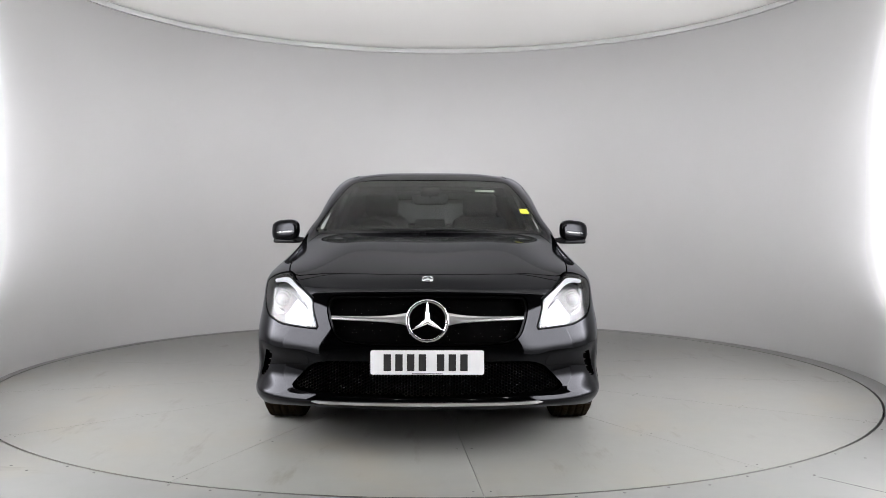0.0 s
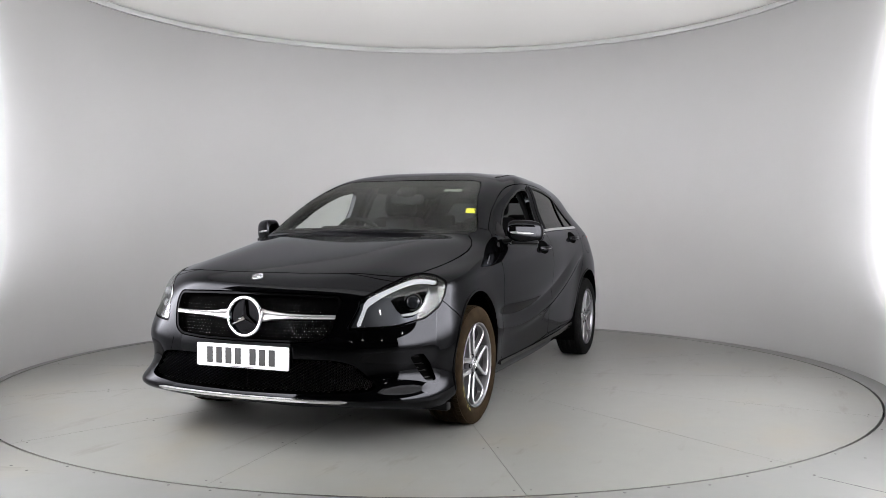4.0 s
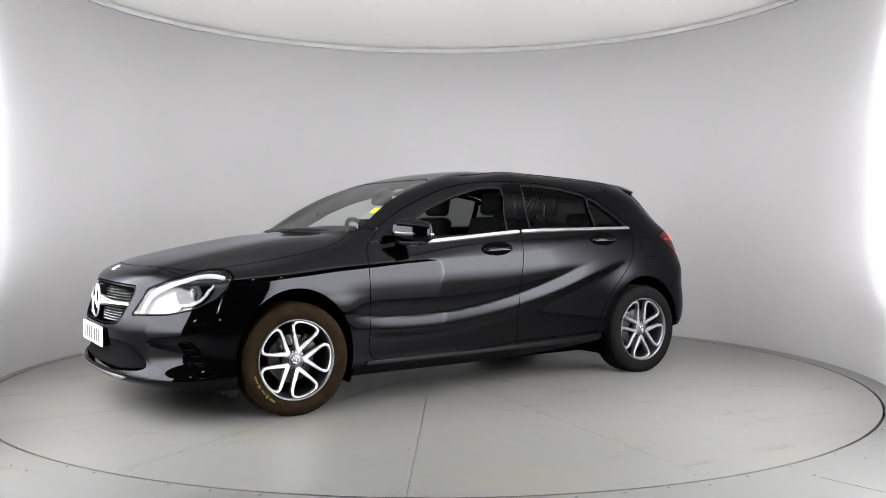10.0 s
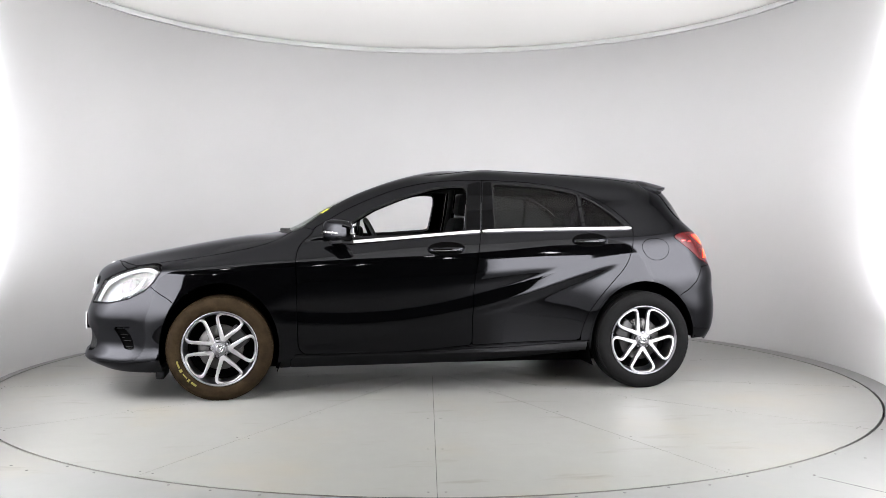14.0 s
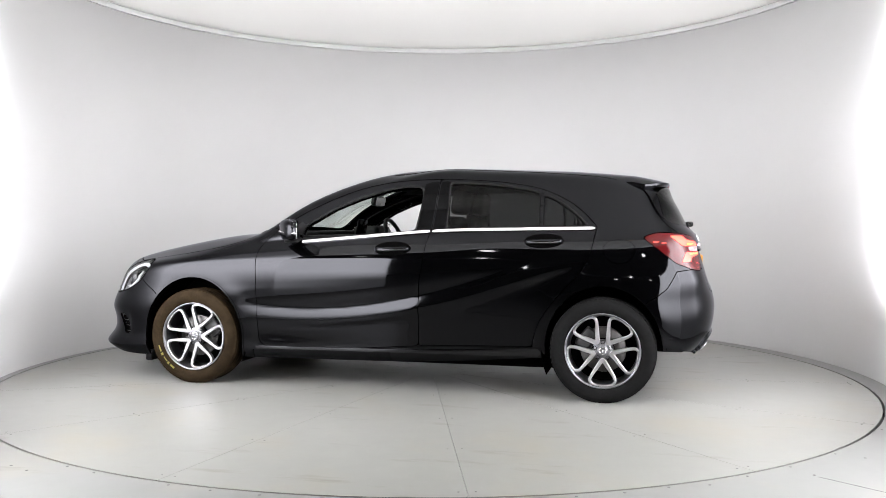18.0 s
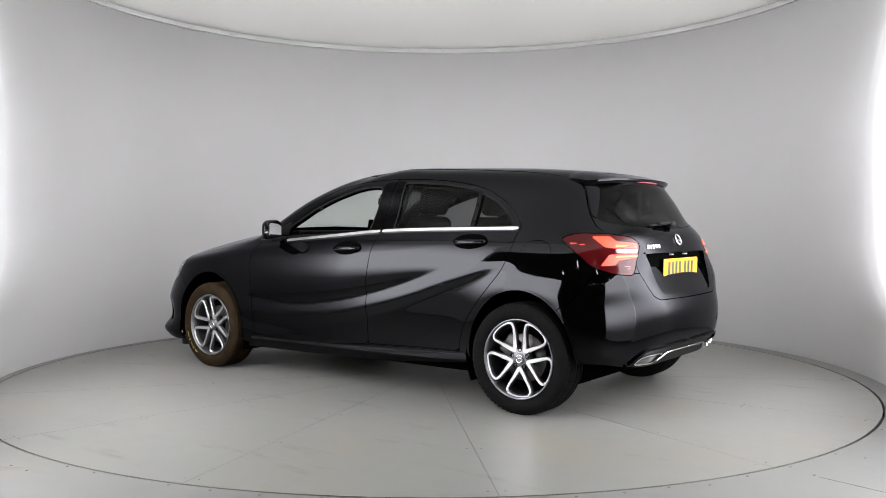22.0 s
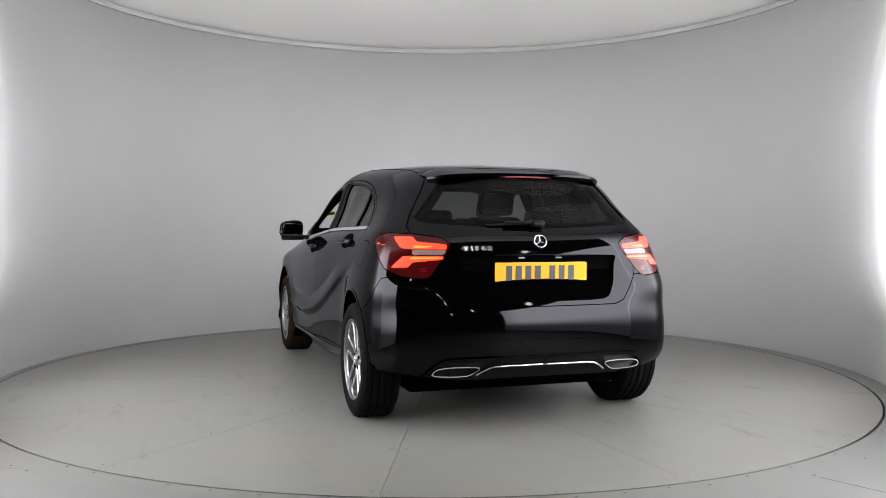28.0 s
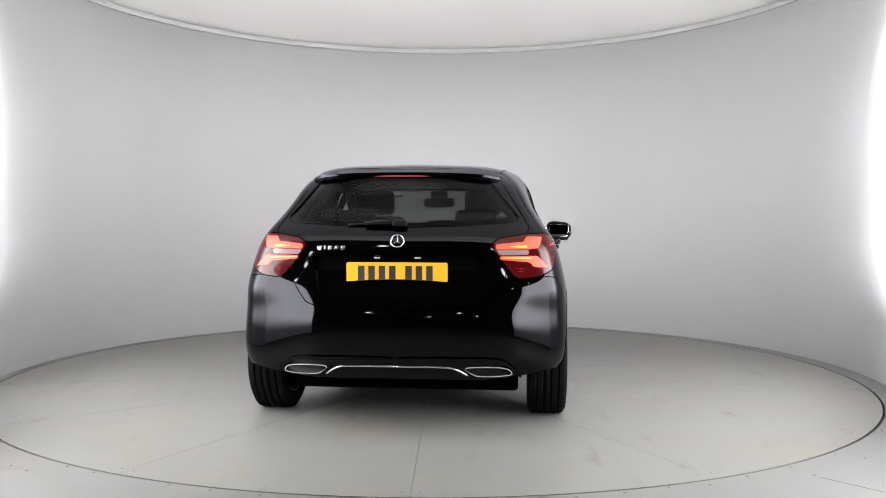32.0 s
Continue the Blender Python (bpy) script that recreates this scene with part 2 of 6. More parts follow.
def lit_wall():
    """White wall whose own emission stands in for the light beside the opening."""
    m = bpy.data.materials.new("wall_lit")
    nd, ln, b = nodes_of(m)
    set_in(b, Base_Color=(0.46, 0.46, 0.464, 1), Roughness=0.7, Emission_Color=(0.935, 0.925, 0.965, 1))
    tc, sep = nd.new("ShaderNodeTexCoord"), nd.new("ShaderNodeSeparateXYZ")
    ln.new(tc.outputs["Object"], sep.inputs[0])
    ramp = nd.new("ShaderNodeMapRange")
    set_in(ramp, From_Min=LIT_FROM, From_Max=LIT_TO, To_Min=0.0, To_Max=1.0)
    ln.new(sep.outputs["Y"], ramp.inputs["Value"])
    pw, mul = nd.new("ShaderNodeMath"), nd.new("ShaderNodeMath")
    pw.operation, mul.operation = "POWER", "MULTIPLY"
    pw.inputs[1].default_value, mul.inputs[1].default_value = 6.0, WALL_GLOW
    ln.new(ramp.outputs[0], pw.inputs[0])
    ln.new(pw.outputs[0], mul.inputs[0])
    # wider, fainter emission painted in as light spilling along the wall
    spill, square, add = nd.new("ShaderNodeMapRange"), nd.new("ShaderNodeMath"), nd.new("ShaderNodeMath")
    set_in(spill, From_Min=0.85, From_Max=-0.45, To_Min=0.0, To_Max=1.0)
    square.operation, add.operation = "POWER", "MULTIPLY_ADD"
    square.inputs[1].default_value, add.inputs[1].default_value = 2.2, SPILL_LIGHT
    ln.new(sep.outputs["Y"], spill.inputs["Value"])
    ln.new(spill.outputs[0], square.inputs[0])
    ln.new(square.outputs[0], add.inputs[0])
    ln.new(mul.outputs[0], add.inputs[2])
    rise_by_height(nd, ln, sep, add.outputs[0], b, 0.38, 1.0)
    ns = nd.new("ShaderNodeTexNoise")
    set_in(ns, Scale=0.8, Detail=5.0)
    ln.new(tc.outputs["Object"], ns.inputs["Vector"])
    rp = nd.new("ShaderNodeMapRange")
    set_in(rp, From_Min=0.3, From_Max=0.7, To_Min=0.447, To_Max=0.473)
    ln.new(ns.outputs["Fac"], rp.inputs["Value"])
    cmb = nd.new("ShaderNodeCombineColor")
    for k in range(3):
        ln.new(rp.outputs[0], cmb.inputs[k])
    ln.new(cmb.outputs[0], b.inputs["Base Color"])
    return m


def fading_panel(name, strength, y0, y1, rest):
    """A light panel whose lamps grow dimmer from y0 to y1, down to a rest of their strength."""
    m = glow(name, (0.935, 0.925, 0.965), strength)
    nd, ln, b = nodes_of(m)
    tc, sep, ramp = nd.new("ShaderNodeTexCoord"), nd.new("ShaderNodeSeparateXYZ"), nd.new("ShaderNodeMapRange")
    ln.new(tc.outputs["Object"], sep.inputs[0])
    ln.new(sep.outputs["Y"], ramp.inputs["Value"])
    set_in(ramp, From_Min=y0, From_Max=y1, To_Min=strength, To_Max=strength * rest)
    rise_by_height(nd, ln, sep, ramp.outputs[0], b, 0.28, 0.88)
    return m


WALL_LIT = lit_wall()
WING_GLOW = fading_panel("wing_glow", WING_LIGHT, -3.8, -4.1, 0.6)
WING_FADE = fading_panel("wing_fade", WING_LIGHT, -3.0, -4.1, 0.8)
HEADER_GLOW = glow("header_glow", (1.0, 0.98, 0.95), HEADER_LIGHT)
CEIL_GLOW = glow("ceiling_glow", (1.0, 0.98, 0.95), CEILING_FILL, (0.56, 0.555, 0.54))
build_booth()

# small lamps of the dark hall, behind the camera
LAMP_SPOT = glow("spot_glow", (1.0, 0.97, 0.92), 90.0)
def hall_lamp(x, y, z):
    """A round spotlight on a stem: housing and glowing disc, tilted towards the booth."""
    root = tagged(new("spotlight"), "small round white spotlight hung from the dark hall ceiling", "spotlight", "hall spotlights")
    n = 20
    tilt = pose(0, 0, 0, 62, 0, 0)
    ring = [[(r * math.cos(2 * math.pi * i / n), r * math.sin(2 * math.pi * i / n), zz) for i in range(n)] for r, zz in ((0.001, 0.12), (0.08, 0.12), (0.092, 0.0), (0.080, 0.0), (0.075, 0.02))]
    v, f = sheet(ring, True)
    part("housing", mesh_of("housing", v, f, HALL_DARK), None, root, at=tilt)
    v, f = sheet([[(r * math.cos(2 * math.pi * i / n), r * math.sin(2 * math.pi * i / n), 0.008) for i in range(n)] for r in (0.075, 0.001)], True)
    part("lamp_disc", mesh_of("lamp_disc", v, f, LAMP_SPOT), None, root, at=tilt)
    part("stem", mesh_of("stem", *sheet([[(0.012 * math.cos(k), -0.06 + 0.012 * math.sin(k), zz) for k in (0, 2.1, 4.2)] for zz in (0.06, 4.5 - z)], True), HALL_DARK), None, root)
    root.matrix_basis = pose(x, y, z)


for _x, _y in ((-3.2, -4.6), (-1.1, -4.4), (1.2, -4.5), (3.1, -4.7), (-2.1, -6.8), (0.2, -7.4), (2.3, -6.9), (-1.0, -9.2), (1.4, -9.6)):
    hall_lamp(_x, _y, 2.75)

# the turntable: fourteen deck plates on a black frame, screwed down along the seams
turntable = tagged(new("turntable"), "round grey painted turntable of fourteen deck plates", "turntable")
DISC_GREY.node_tree.nodes["Texture Coordinate"].object = turntable


def build_turntable():
    a = [i * 2 for i in range(180)]
    v, f = sheet([[polar(r, d, z) for d in a] for r, z in ((R_DISC - 0.01, -0.05), (R_DISC - 0.01, -0.008), (0.01, -0.008))], True)
    part("deck_frame", mesh_of("deck_frame", v, f, PIT_BLACK), None, turntable, "black frame under the deck plates")
    step, first, n = 360 / 14, 4.2, 13
    half = step / 2
    gap = 0.0011

    def edge(r, side_):
        # keeps the joint equally wide from hub to rim
        return half - math.degrees(math.asin(gap / r))
    rows = []
    for r, z in ((0.22, -0.006), (0.22, 0.0), (1.0, 0.0), (1.9, 0.0), (R_DISC, 0.0), (R_DISC, -0.045)):
        e = edge(r, 1)
        rows.append([polar(r, -e + 2 * e * i / n, z) for i in range(n + 1)])
    v, f = sheet(rows)
    m = n + 1
    for c in (0, n):
        low = len(v)
        v += [(x, y, -0.007) for x, y, z in (rows[1][c], rows[2][c], rows[3][c], rows[4][c])]
        for i in range(3):
            q = ((i + 1) * m + c, (i + 2) * m + c, low + i + 1, low + i)
            f.append(q if c == 0 else q[::-1])
    me = mesh_of("deck_plate", v, [q[::-1] for q in f], DISC_GREY)
    for k in range(14):
        part("deck_plate", me, None, turntable, at=pose(0, 0, 0, 0, 0, first + step * k + half))
    v, f = sheet([[polar(r, d, z) for d in a] for r, z in ((0.2185, -0.006), (0.2185, 0.0), (0.001, 0.0))], True)
    part("hub_plate", mesh_of("hub_plate", v, f, DISC_GREY), None, turntable)
    v, f = sheet([[polar(r, d, z) for d in range(0, 360, 45)] for r, z in ((0.005, 0.0), (0.004, 0.001), (0.0005, 0.001))], True)
    sm = mesh_of("screw", v, f, SCREW)
    for k in range(14):
        for r in (0.9, 1.55, 2.2, 2.86):
            for off in (-0.035, 0.035):
                d = first + step * k + math.degrees(off / r)
                part("screw", sm, None, turntable, at=pose(*polar(r, d)))


build_turntable()


# ---------------------------------------------------------------- the car's outer skin
# Metres, in the car's own space: x to its nose, y to its left, z up; the middle of the wheelbase at 0.
# The car stands a little off the turntable's axis.
CAR_AT = Vector((0.080, -0.012, 0.0))
AXLE, HUB_Z, TYRE_R = 1.3495, 0.312, 0.317


S2 = math.sqrt(0.5)


def loop(front, side, rear):
    """One ring of the cage from nose to tail: five points round the front corner, the flank, five round the rear one.
    side: the half width and height at mid-wheelbase."""
    w, zm = side
    (xf, yf, zf), (xr, yr, zr) = front[-1], rear[0]
    pts = list(front)
    for i in range(1, 7):
        x = xf + (xr - xf) * i / 7
        k = max(0.0, x / xf) if x > 0 else max(0.0, x / xr) if xr < 0 else 0.0
        k = min(k, 1.0)
        e = (yf, zf) if x > 0 else (yr, zr)
        y = w + (e[0] - w) * k ** 2.6
        z = zm + (e[1] - zm) * k ** 1.3
        pts.append((x, y, z))
    return pts + list(rear)


def cage():
    rows = []
    # sill and lower bumper edge
    rows.append(loop([(2.19, 0, .205), (2.18, .28, .20), (2.12, .55, .205), (2.00, .745, .19), (1.75, .850, .175)], (.80, .185),
                     [(-1.70, .838, .315), (-1.845, .715, .305), (-1.905, .50, .268), (-1.92, .25, .265), (-1.925, 0, .265)]))
    rows.append(loop([(2.25, 0, .237), (2.24, .28, .237), (2.192, .55, .242), (2.074, .765, .25), (1.775, .884, .242)], (.848, .25),
                     [(-1.70, .854, .345), (-1.878, .722, .348), (-1.955, .50, .337), (-1.978, .25, .335), (-1.983, 0, .335)]))
    rows.append(loop([(2.222, 0, .325), (2.212, .28, .325), (2.150, .54, .328), (2.022, .728, .332), (1.755, .866, .33)], (.866, .36),
                     [(-1.70, .868, .39), (-1.90, .727, .42), (-1.988, .50, .44), (-2.016, .25, .445), (-2.023, 0, .445)]))
    rows.append(loop([(2.235, 0, .46), (2.228, .28, .46), (2.17, .53, .465), (2.05, .72, .47), (1.76, .876, .46)], (.878, .49),
                     [(-1.70, .872, .51), (-1.905, .725, .54), (-1.996, .50, .555), (-2.028, .25, .56), (-2.035, 0, .56)]))
    rows.append(loop([(2.23, 0, .58), (2.215, .28, .58), (2.14, .52, .585), (2.01, .70, .59), (1.74, .868, .58)], (.886, .62),
                     [(-1.70, .866, .62), (-1.895, .712, .64), (-1.98, .50, .65), (-2.008, .25, .655), (-2.014, 0, .655)]))
    rows.append(loop([(2.205, 0, .68), (2.185, .28, .68), (2.105, .51, .685), (1.975, .68, .69), (1.72, .85, .69)], (.884, .74),
                     [(-1.70, .862, .73), (-1.90, .71, .745), (-1.955, .50, .75), (-1.975, .25, .755), (-1.98, 0, .755)]))
    # bonnet's leading edge and shoulder
    rows.append(loop([(2.165, 0, .765), (2.145, .28, .762), (2.06, .50, .76), (1.925, .66, .765), (1.69, .840, .77)], (.872, .84),
                     [(-1.68, .84, .84), (-1.86, .69, .85), (-1.925, .48, .855), (-1.95, .25, .86), (-1.955, 0, .86)]))
    rows.append(loop([(2.05, 0, .83), (2.03, .27, .825), (1.95, .48, .832), (1.82, .63, .826), (1.60, .806, .818)], (.852, .915),
                     [(-1.66, .815, .935), (-1.83, .67, .95), (-1.90, .47, .955), (-1.925, .24, .96), (-1.93, 0, .96)]))
    rows.append(loop([(1.70, 0, .903), (1.68, .26, .907), (1.62, .47, .911), (1.52, .62, .892), (1.36, .782, .863)], (.828, .975),
                     [(-1.63, .785, 1.005), (-1.79, .645, 1.02), (-1.865, .46, 1.022), (-1.895, .24, 1.02), (-1.90, 0, 1.018)]))
    rows.append(loop([(1.25, 0, .983), (1.235, .26, .987), (1.19, .47, .990), (1.12, .63, .968), (1.03, .768, .938)], (.795, 1.012),
                     [(-1.60, .745, 1.06), (-1.745, .62, 1.07), (-1.83, .45, 1.06), (-1.865, .24, 1.05), (-1.875, 0, 1.045)]))
    # windscreen, glasshouse, rear glass
    rows.append(loop([(.965, 0, 1.025), (.955, .26, 1.022), (.945, .47, 1.013), (.945, .655, 1.008), (.835, .775, .990)], (.775, 1.05),
                     [(-1.56, .705, 1.115), (-1.70, .595, 1.12), (-1.80, .44, 1.105), (-1.84, .235, 1.09), (-1.85, 0, 1.085)]))
    rows.append(loop([(.735, 0, 1.150), (.730, .25, 1.150), (.730, .44, 1.146), (.755, .618, 1.136), (.63, .712, 1.112)], (.728, 1.155),
                     [(-1.50, .655, 1.195), (-1.645, .56, 1.20), (-1.755, .43, 1.185), (-1.80, .23, 1.17), (-1.81, 0, 1.165)]))
    rows.append(loop([(.49, 0, 1.268), (.485, .245, 1.268), (.485, .425, 1.266), (.515, .588, 1.260), (.385, .672, 1.236)], (.698, 1.270),
                     [(-1.43, .615, 1.275), (-1.59, .53, 1.275), (-1.705, .41, 1.26), (-1.755, .22, 1.25), (-1.765, 0, 1.245)]))
    rows.append(loop([(.19, 0, 1.378), (.185, .24, 1.378), (.18, .41, 1.377), (.195, .542, 1.371), (.065, .616, 1.352)], (.642, 1.374),
                     [(-1.35, .562, 1.338), (-1.50, .495, 1.335), (-1.65, .39, 1.322), (-1.72, .215, 1.322), (-1.735, 0, 1.322)]))
    # roof
    rows.append(loop([(-.02, 0, 1.431), (-.025, .22, 1.430), (-.04, .36, 1.427), (-.07, .452, 1.416), (-.13, .512, 1.410)], (.555, 1.430),
                     [(-1.28, .48, 1.388), (-1.42, .43, 1.382), (-1.55, .35, 1.376), (-1.62, .20, 1.372), (-1.635, 0, 1.370)]))
    rows.append(loop([(-.25, 0, 1.445), (-.25, .16, 1.444), (-.27, .25, 1.442), (-.30, .31, 1.440), (-.35, .35, 1.438)], (.37, 1.450),
                     [(-1.10, .33, 1.418), (-1.20, .30, 1.412), (-1.30, .24, 1.406), (-1.36, .13, 1.402), (-1.38, 0, 1.400)]))
    rows.append([(-.50 - .034 * i, 0.0, 1.454 - .0012 * i) for i in range(16)])
    return np.array(rows)


def bspline_matrix(n, per, mirror_ends):
    """Weights of a uniform cubic B-spline on n control points, `per` steps a span, ends reflected or held."""
    t = np.linspace(0, n - 1, (n - 1) * per + 1)
    out = np.zeros((len(t), n))
    for r, s in enumerate(t):
        i = min(int(s), n - 2)
        f = s - i
        w = ((1 - f) ** 3 / 6, (3 * f ** 3 - 6 * f ** 2 + 4) / 6, (-3 * f ** 3 + 3 * f ** 2 + 3 * f + 1) / 6, f ** 3 / 6)
        for k in range(4):
            j = i - 1 + k
            if 0 <= j < n:
                out[r, j] += w[k]
            elif mirror_ends:
                out[r, -j if j < 0 else 2 * (n - 1) - j] += w[k]
            else:
                a, b = (0, 1) if j < 0 else (n - 1, n - 2)
                out[r, a] += 2 * w[k]
                out[r, b] -= w[k]
    return out


def crease(v, width):
    return 1.0 / (1.0 + np.exp(-np.clip(v / width, -40, 40)))


LOW_LINE = np.polyfit((0.95, 0.87, 0.6, 0.31, 0.03, -0.2, -0.516, -0.77, -1.04, -1.21), (.432, .428, .418, .427, .460, .512, .597, .672, .757, .825), 4)
TOP_LINE = np.polyfit((1.67, 1.17, 0.88, 0.45, 0.03, -0.25, -0.54), (.798, .826, .838, .850, .868, .888, .912), 3)


def flank(x, y, z):
    """Sculpting of the flank: how far it is pushed in (metres)."""
    on = crease(y - 0.70, 0.02) * crease(1.02 - z, 0.02)
    # lower crease, rising from the front sill to the rear arch
    line = np.polyval(LOW_LINE, np.clip(x, -1.25, 0.95))
    reach = crease(0.90 - x, 0.05) * crease(x + 1.16, 0.05)
    under = crease(line - z, 0.010) * crease(z - 0.27, 0.03)
    d = 0.020 * under * reach
    # valley above it: flares out to the crease below, rises gently to the shoulder above
    mid = line + 0.112
    valley = np.where(z > mid, np.exp(-np.clip(z - mid, 0, 1) / 0.055), np.clip(1 - (mid - z) / 0.112, 0, 1))
    d = d + 0.0210 * valley * crease(0.95 - x, 0.06) * crease(x + 0.72, 0.10)
    # shoulder ridge from the headlight to the rear door
    top_z = np.polyval(TOP_LINE, np.clip(x, -1.0, 1.7))
    ridge = np.where(z > top_z, np.clip(1 - (z - top_z) / 0.13, 0, 1), np.clip(1 - (top_z - z) / 0.17, 0, 1))
    d = d - 0.0085 * ridge * crease(x + 0.55, 0.12) * crease(1.72 - x, 0.05)
    # flared wheel arches
    for ax in (AXLE, -AXLE):
        r = np.sqrt(((x - ax) / 0.365) ** 2 + ((z - 0.32) / 0.395) ** 2)
        d = d - 0.004 * np.exp(-((r - 1.0) / 0.20) ** 2) * crease(z - 0.2, 0.04)
    return d * on


def nose_hollow(x, y, z):
    """How far the front corners are hollowed under their upper crease, above the lip (metres)."""
    q = (y - x) * S2
    along = crease(q + 1.12, 0.025) * crease(-0.715 - q, 0.012) * crease(x - 1.7, 0.02)
    return 0.018 * along * crease(0.452 - z, 0.016) * crease(z - 0.300, 0.028)


def skin_grid():
    c = cage()
    per_u, per_v = 16, 8
    bu, bv = bspline_matrix(c.shape[1], per_u, True), bspline_matrix(c.shape[0], per_v, False)
    iu, iv = bspline_matrix(c.shape[1], 1, True), bspline_matrix(c.shape[0], 1, False)
    flip = np.array([1.0, -1.0, 1.0])

    def apply_u(m, a):
        # y changes its sign across the middle plane, so mirrored ends need an odd weight for it
        n = a.shape[1]
        ext = np.concatenate([a[:, 1:2] * flip, a, a[:, -2:-1] * flip], 1)
        full = np.zeros((m.shape[0], n + 2))
        t = np.linspace(0, n - 1, m.shape[0])
        for r, s in enumerate(t):
            i = min(int(s), n - 2)
            f = s - i
            full[r, i:i + 4] += ((1 - f) ** 3 / 6, (3 * f ** 3 - 6 * f ** 2 + 4) / 6, (-3 * f ** 3 + 3 * f ** 2 + 3 * f + 1) / 6, f ** 3 / 6)
        return np.einsum("ru,vuk->vrk", full, ext)
    ctrl = c.copy()
    for _ in range(2):
        got = np.einsum("rv,vuk->ruk", iv, apply_u(iu, ctrl))
        ctrl = ctrl + 0.85 * (c - got)
        ctrl[:, 0, 1] = ctrl[:, -1, 1] = 0
    p = np.einsum("rv,vuk->ruk", bv, apply_u(bu, ctrl))
    p[:, 0, 1] = p[:, -1, 1] = 0
    p[-1, :, 1] = 0
    p[..., 1] = np.maximum(p[..., 1], 0)
    p[..., 1] -= flank(p[..., 0], p[..., 1], p[..., 2])
    inward = nose_hollow(p[..., 0], p[..., 1], p[..., 2])
    p[..., 0] -= inward * S2
    p[..., 1] -= inward * S2
    p[:, 0, 1] = p[:, -1, 1] = 0
    du, dv = np.gradient(p, axis=1), np.gradient(p, axis=0)
    nrm = np.cross(du, dv)
    nrm[:, 0, 1] = nrm[:, -1, 1] = 0
    nrm[-1, :, 1] = 0
    ln = np.linalg.norm(nrm, axis=2, keepdims=True)
    nrm = nrm / np.maximum(ln, 1e-12)
    nrm[-1] = (0, 0, 1)
    return p, nrm


class Skin:
    """Points, normals and faces of one piece of the skin (the left half)."""

    def __init__(self, pos, nrm, polys):
        self.pos, self.nrm, self.polys = pos, nrm, polys

    def clip(self, fn):
        """The piece where fn(points) < 0."""
        val = fn(self.pos)
        pos, nrm = list(self.pos), list(self.nrm)
        neg = val < 0
        made, out = {}, []
        for poly in self.polys:
            s = [neg[i] for i in poly]
            if all(s):
                out.append(poly)
                continue
            if not any(s):
                continue
            ring = []
            for a, b in zip(poly, poly[1:] + poly[:1]):
                if neg[a]:
                    ring.append(a)
                if neg[a] != neg[b]:
                    key = (a, b) if a < b else (b, a)
                    if key not in made:
                        k = val[key[0]] / (val[key[0]] - val[key[1]])
                        k = min(max(k, 0.0005), 0.9995)
                        pos.append(self.pos[key[0]] * (1 - k) + self.pos[key[1]] * k)
                        nn = self.nrm[key[0]] * (1 - k) + self.nrm[key[1]] * k
                        nrm.append(nn / max(np.linalg.norm(nn), 1e-9))
                        made[key] = len(pos) - 1
                    ring.append(made[key])
            if len(ring) >= 3:
                out.append(ring)
        used = sorted({i for q in out for i in q})
        new_i = {o: k for k, o in enumerate(used)}
        return Skin(np.array([pos[i] for i in used]).reshape(-1, 3), np.array([nrm[i] for i in used]).reshape(-1, 3),
                    [[new_i[i] for i in q] for q in out])

    def mesh(self, name, material, sides=(1,), depth=0.014, lift=0.0):
        """A mesh of it, for the left side (1), the right (-1) or both joined, with a rim turned inwards."""
        pos, nrm, polys = [], [], []
        weld = {}
        for sgn in sides:
            idx = []
            for p, n in zip(self.pos, self.nrm):
                q = p + n * lift
                mid = abs(p[1]) < 1e-6 and len(sides) == 2
                key = (round(p[0], 6), round(p[2], 6))
                if mid and key in weld:
                    idx.append(weld[key])
                    continue
                pos.append((q[0], q[1] * sgn, q[2]))
                nrm.append((n[0], n[1] * sgn, n[2]))
                if mid:
                    weld[key] = len(pos) - 1
                idx.append(len(pos) - 1)
            for q in self.polys:
                r = [idx[i] for i in q]
                r = [a for k, a in enumerate(r) if a != r[k - 1]]
                if len(set(r)) >= 3:
                    polys.append(r if sgn > 0 else r[::-1])
        count = {}
        for q in polys:
            for a, b in zip(q, q[1:] + q[:1]):
                count[(a, b)] = count.get((a, b), 0) + 1
        rim = [e for e in count if (e[1], e[0]) not in count]
        if depth:
            inner = {}
            lip = {}
            base = len(pos)
            for a, b in rim:
                for i in (a, b):
                    if i not in inner:
                        p, n = pos[i], nrm[i]
                        lip[i] = len(pos)
                        pos.append(p)
                        nrm.append(n)
                        inner[i] = len(pos)
                        pos.append(tuple(p[k] - n[k] * depth for k in range(3)))
                        nrm.append(n)
            rim_faces = [[lip[b], lip[a], inner[a], inner[b]] for a, b in rim]
        else:
            rim_faces = []
        me = bpy.data.meshes.new(name)
        me.from_pydata([tuple(Vector(p) + CAR_AT) for p in pos], [], polys + rim_faces)
        me.materials.append(material)
        me.update()
        me.shade_smooth()
        cn = [Vector(n) for n in nrm]
        if rim_faces:
            # rim faces take their own flat normal
            fl = me.polygons
            loops_n = [None] * len(me.loops)
            for k, pl in enumerate(fl):
                flat = k >= len(polys)
                for li in pl.loop_indices:
                    loops_n[li] = pl.normal.copy() if flat else cn[me.loops[li].vertex_index]
            me.normals_split_custom_set(loops_n)
        else:
            me.normals_split_custom_set_from_vertices(cn)
        return me


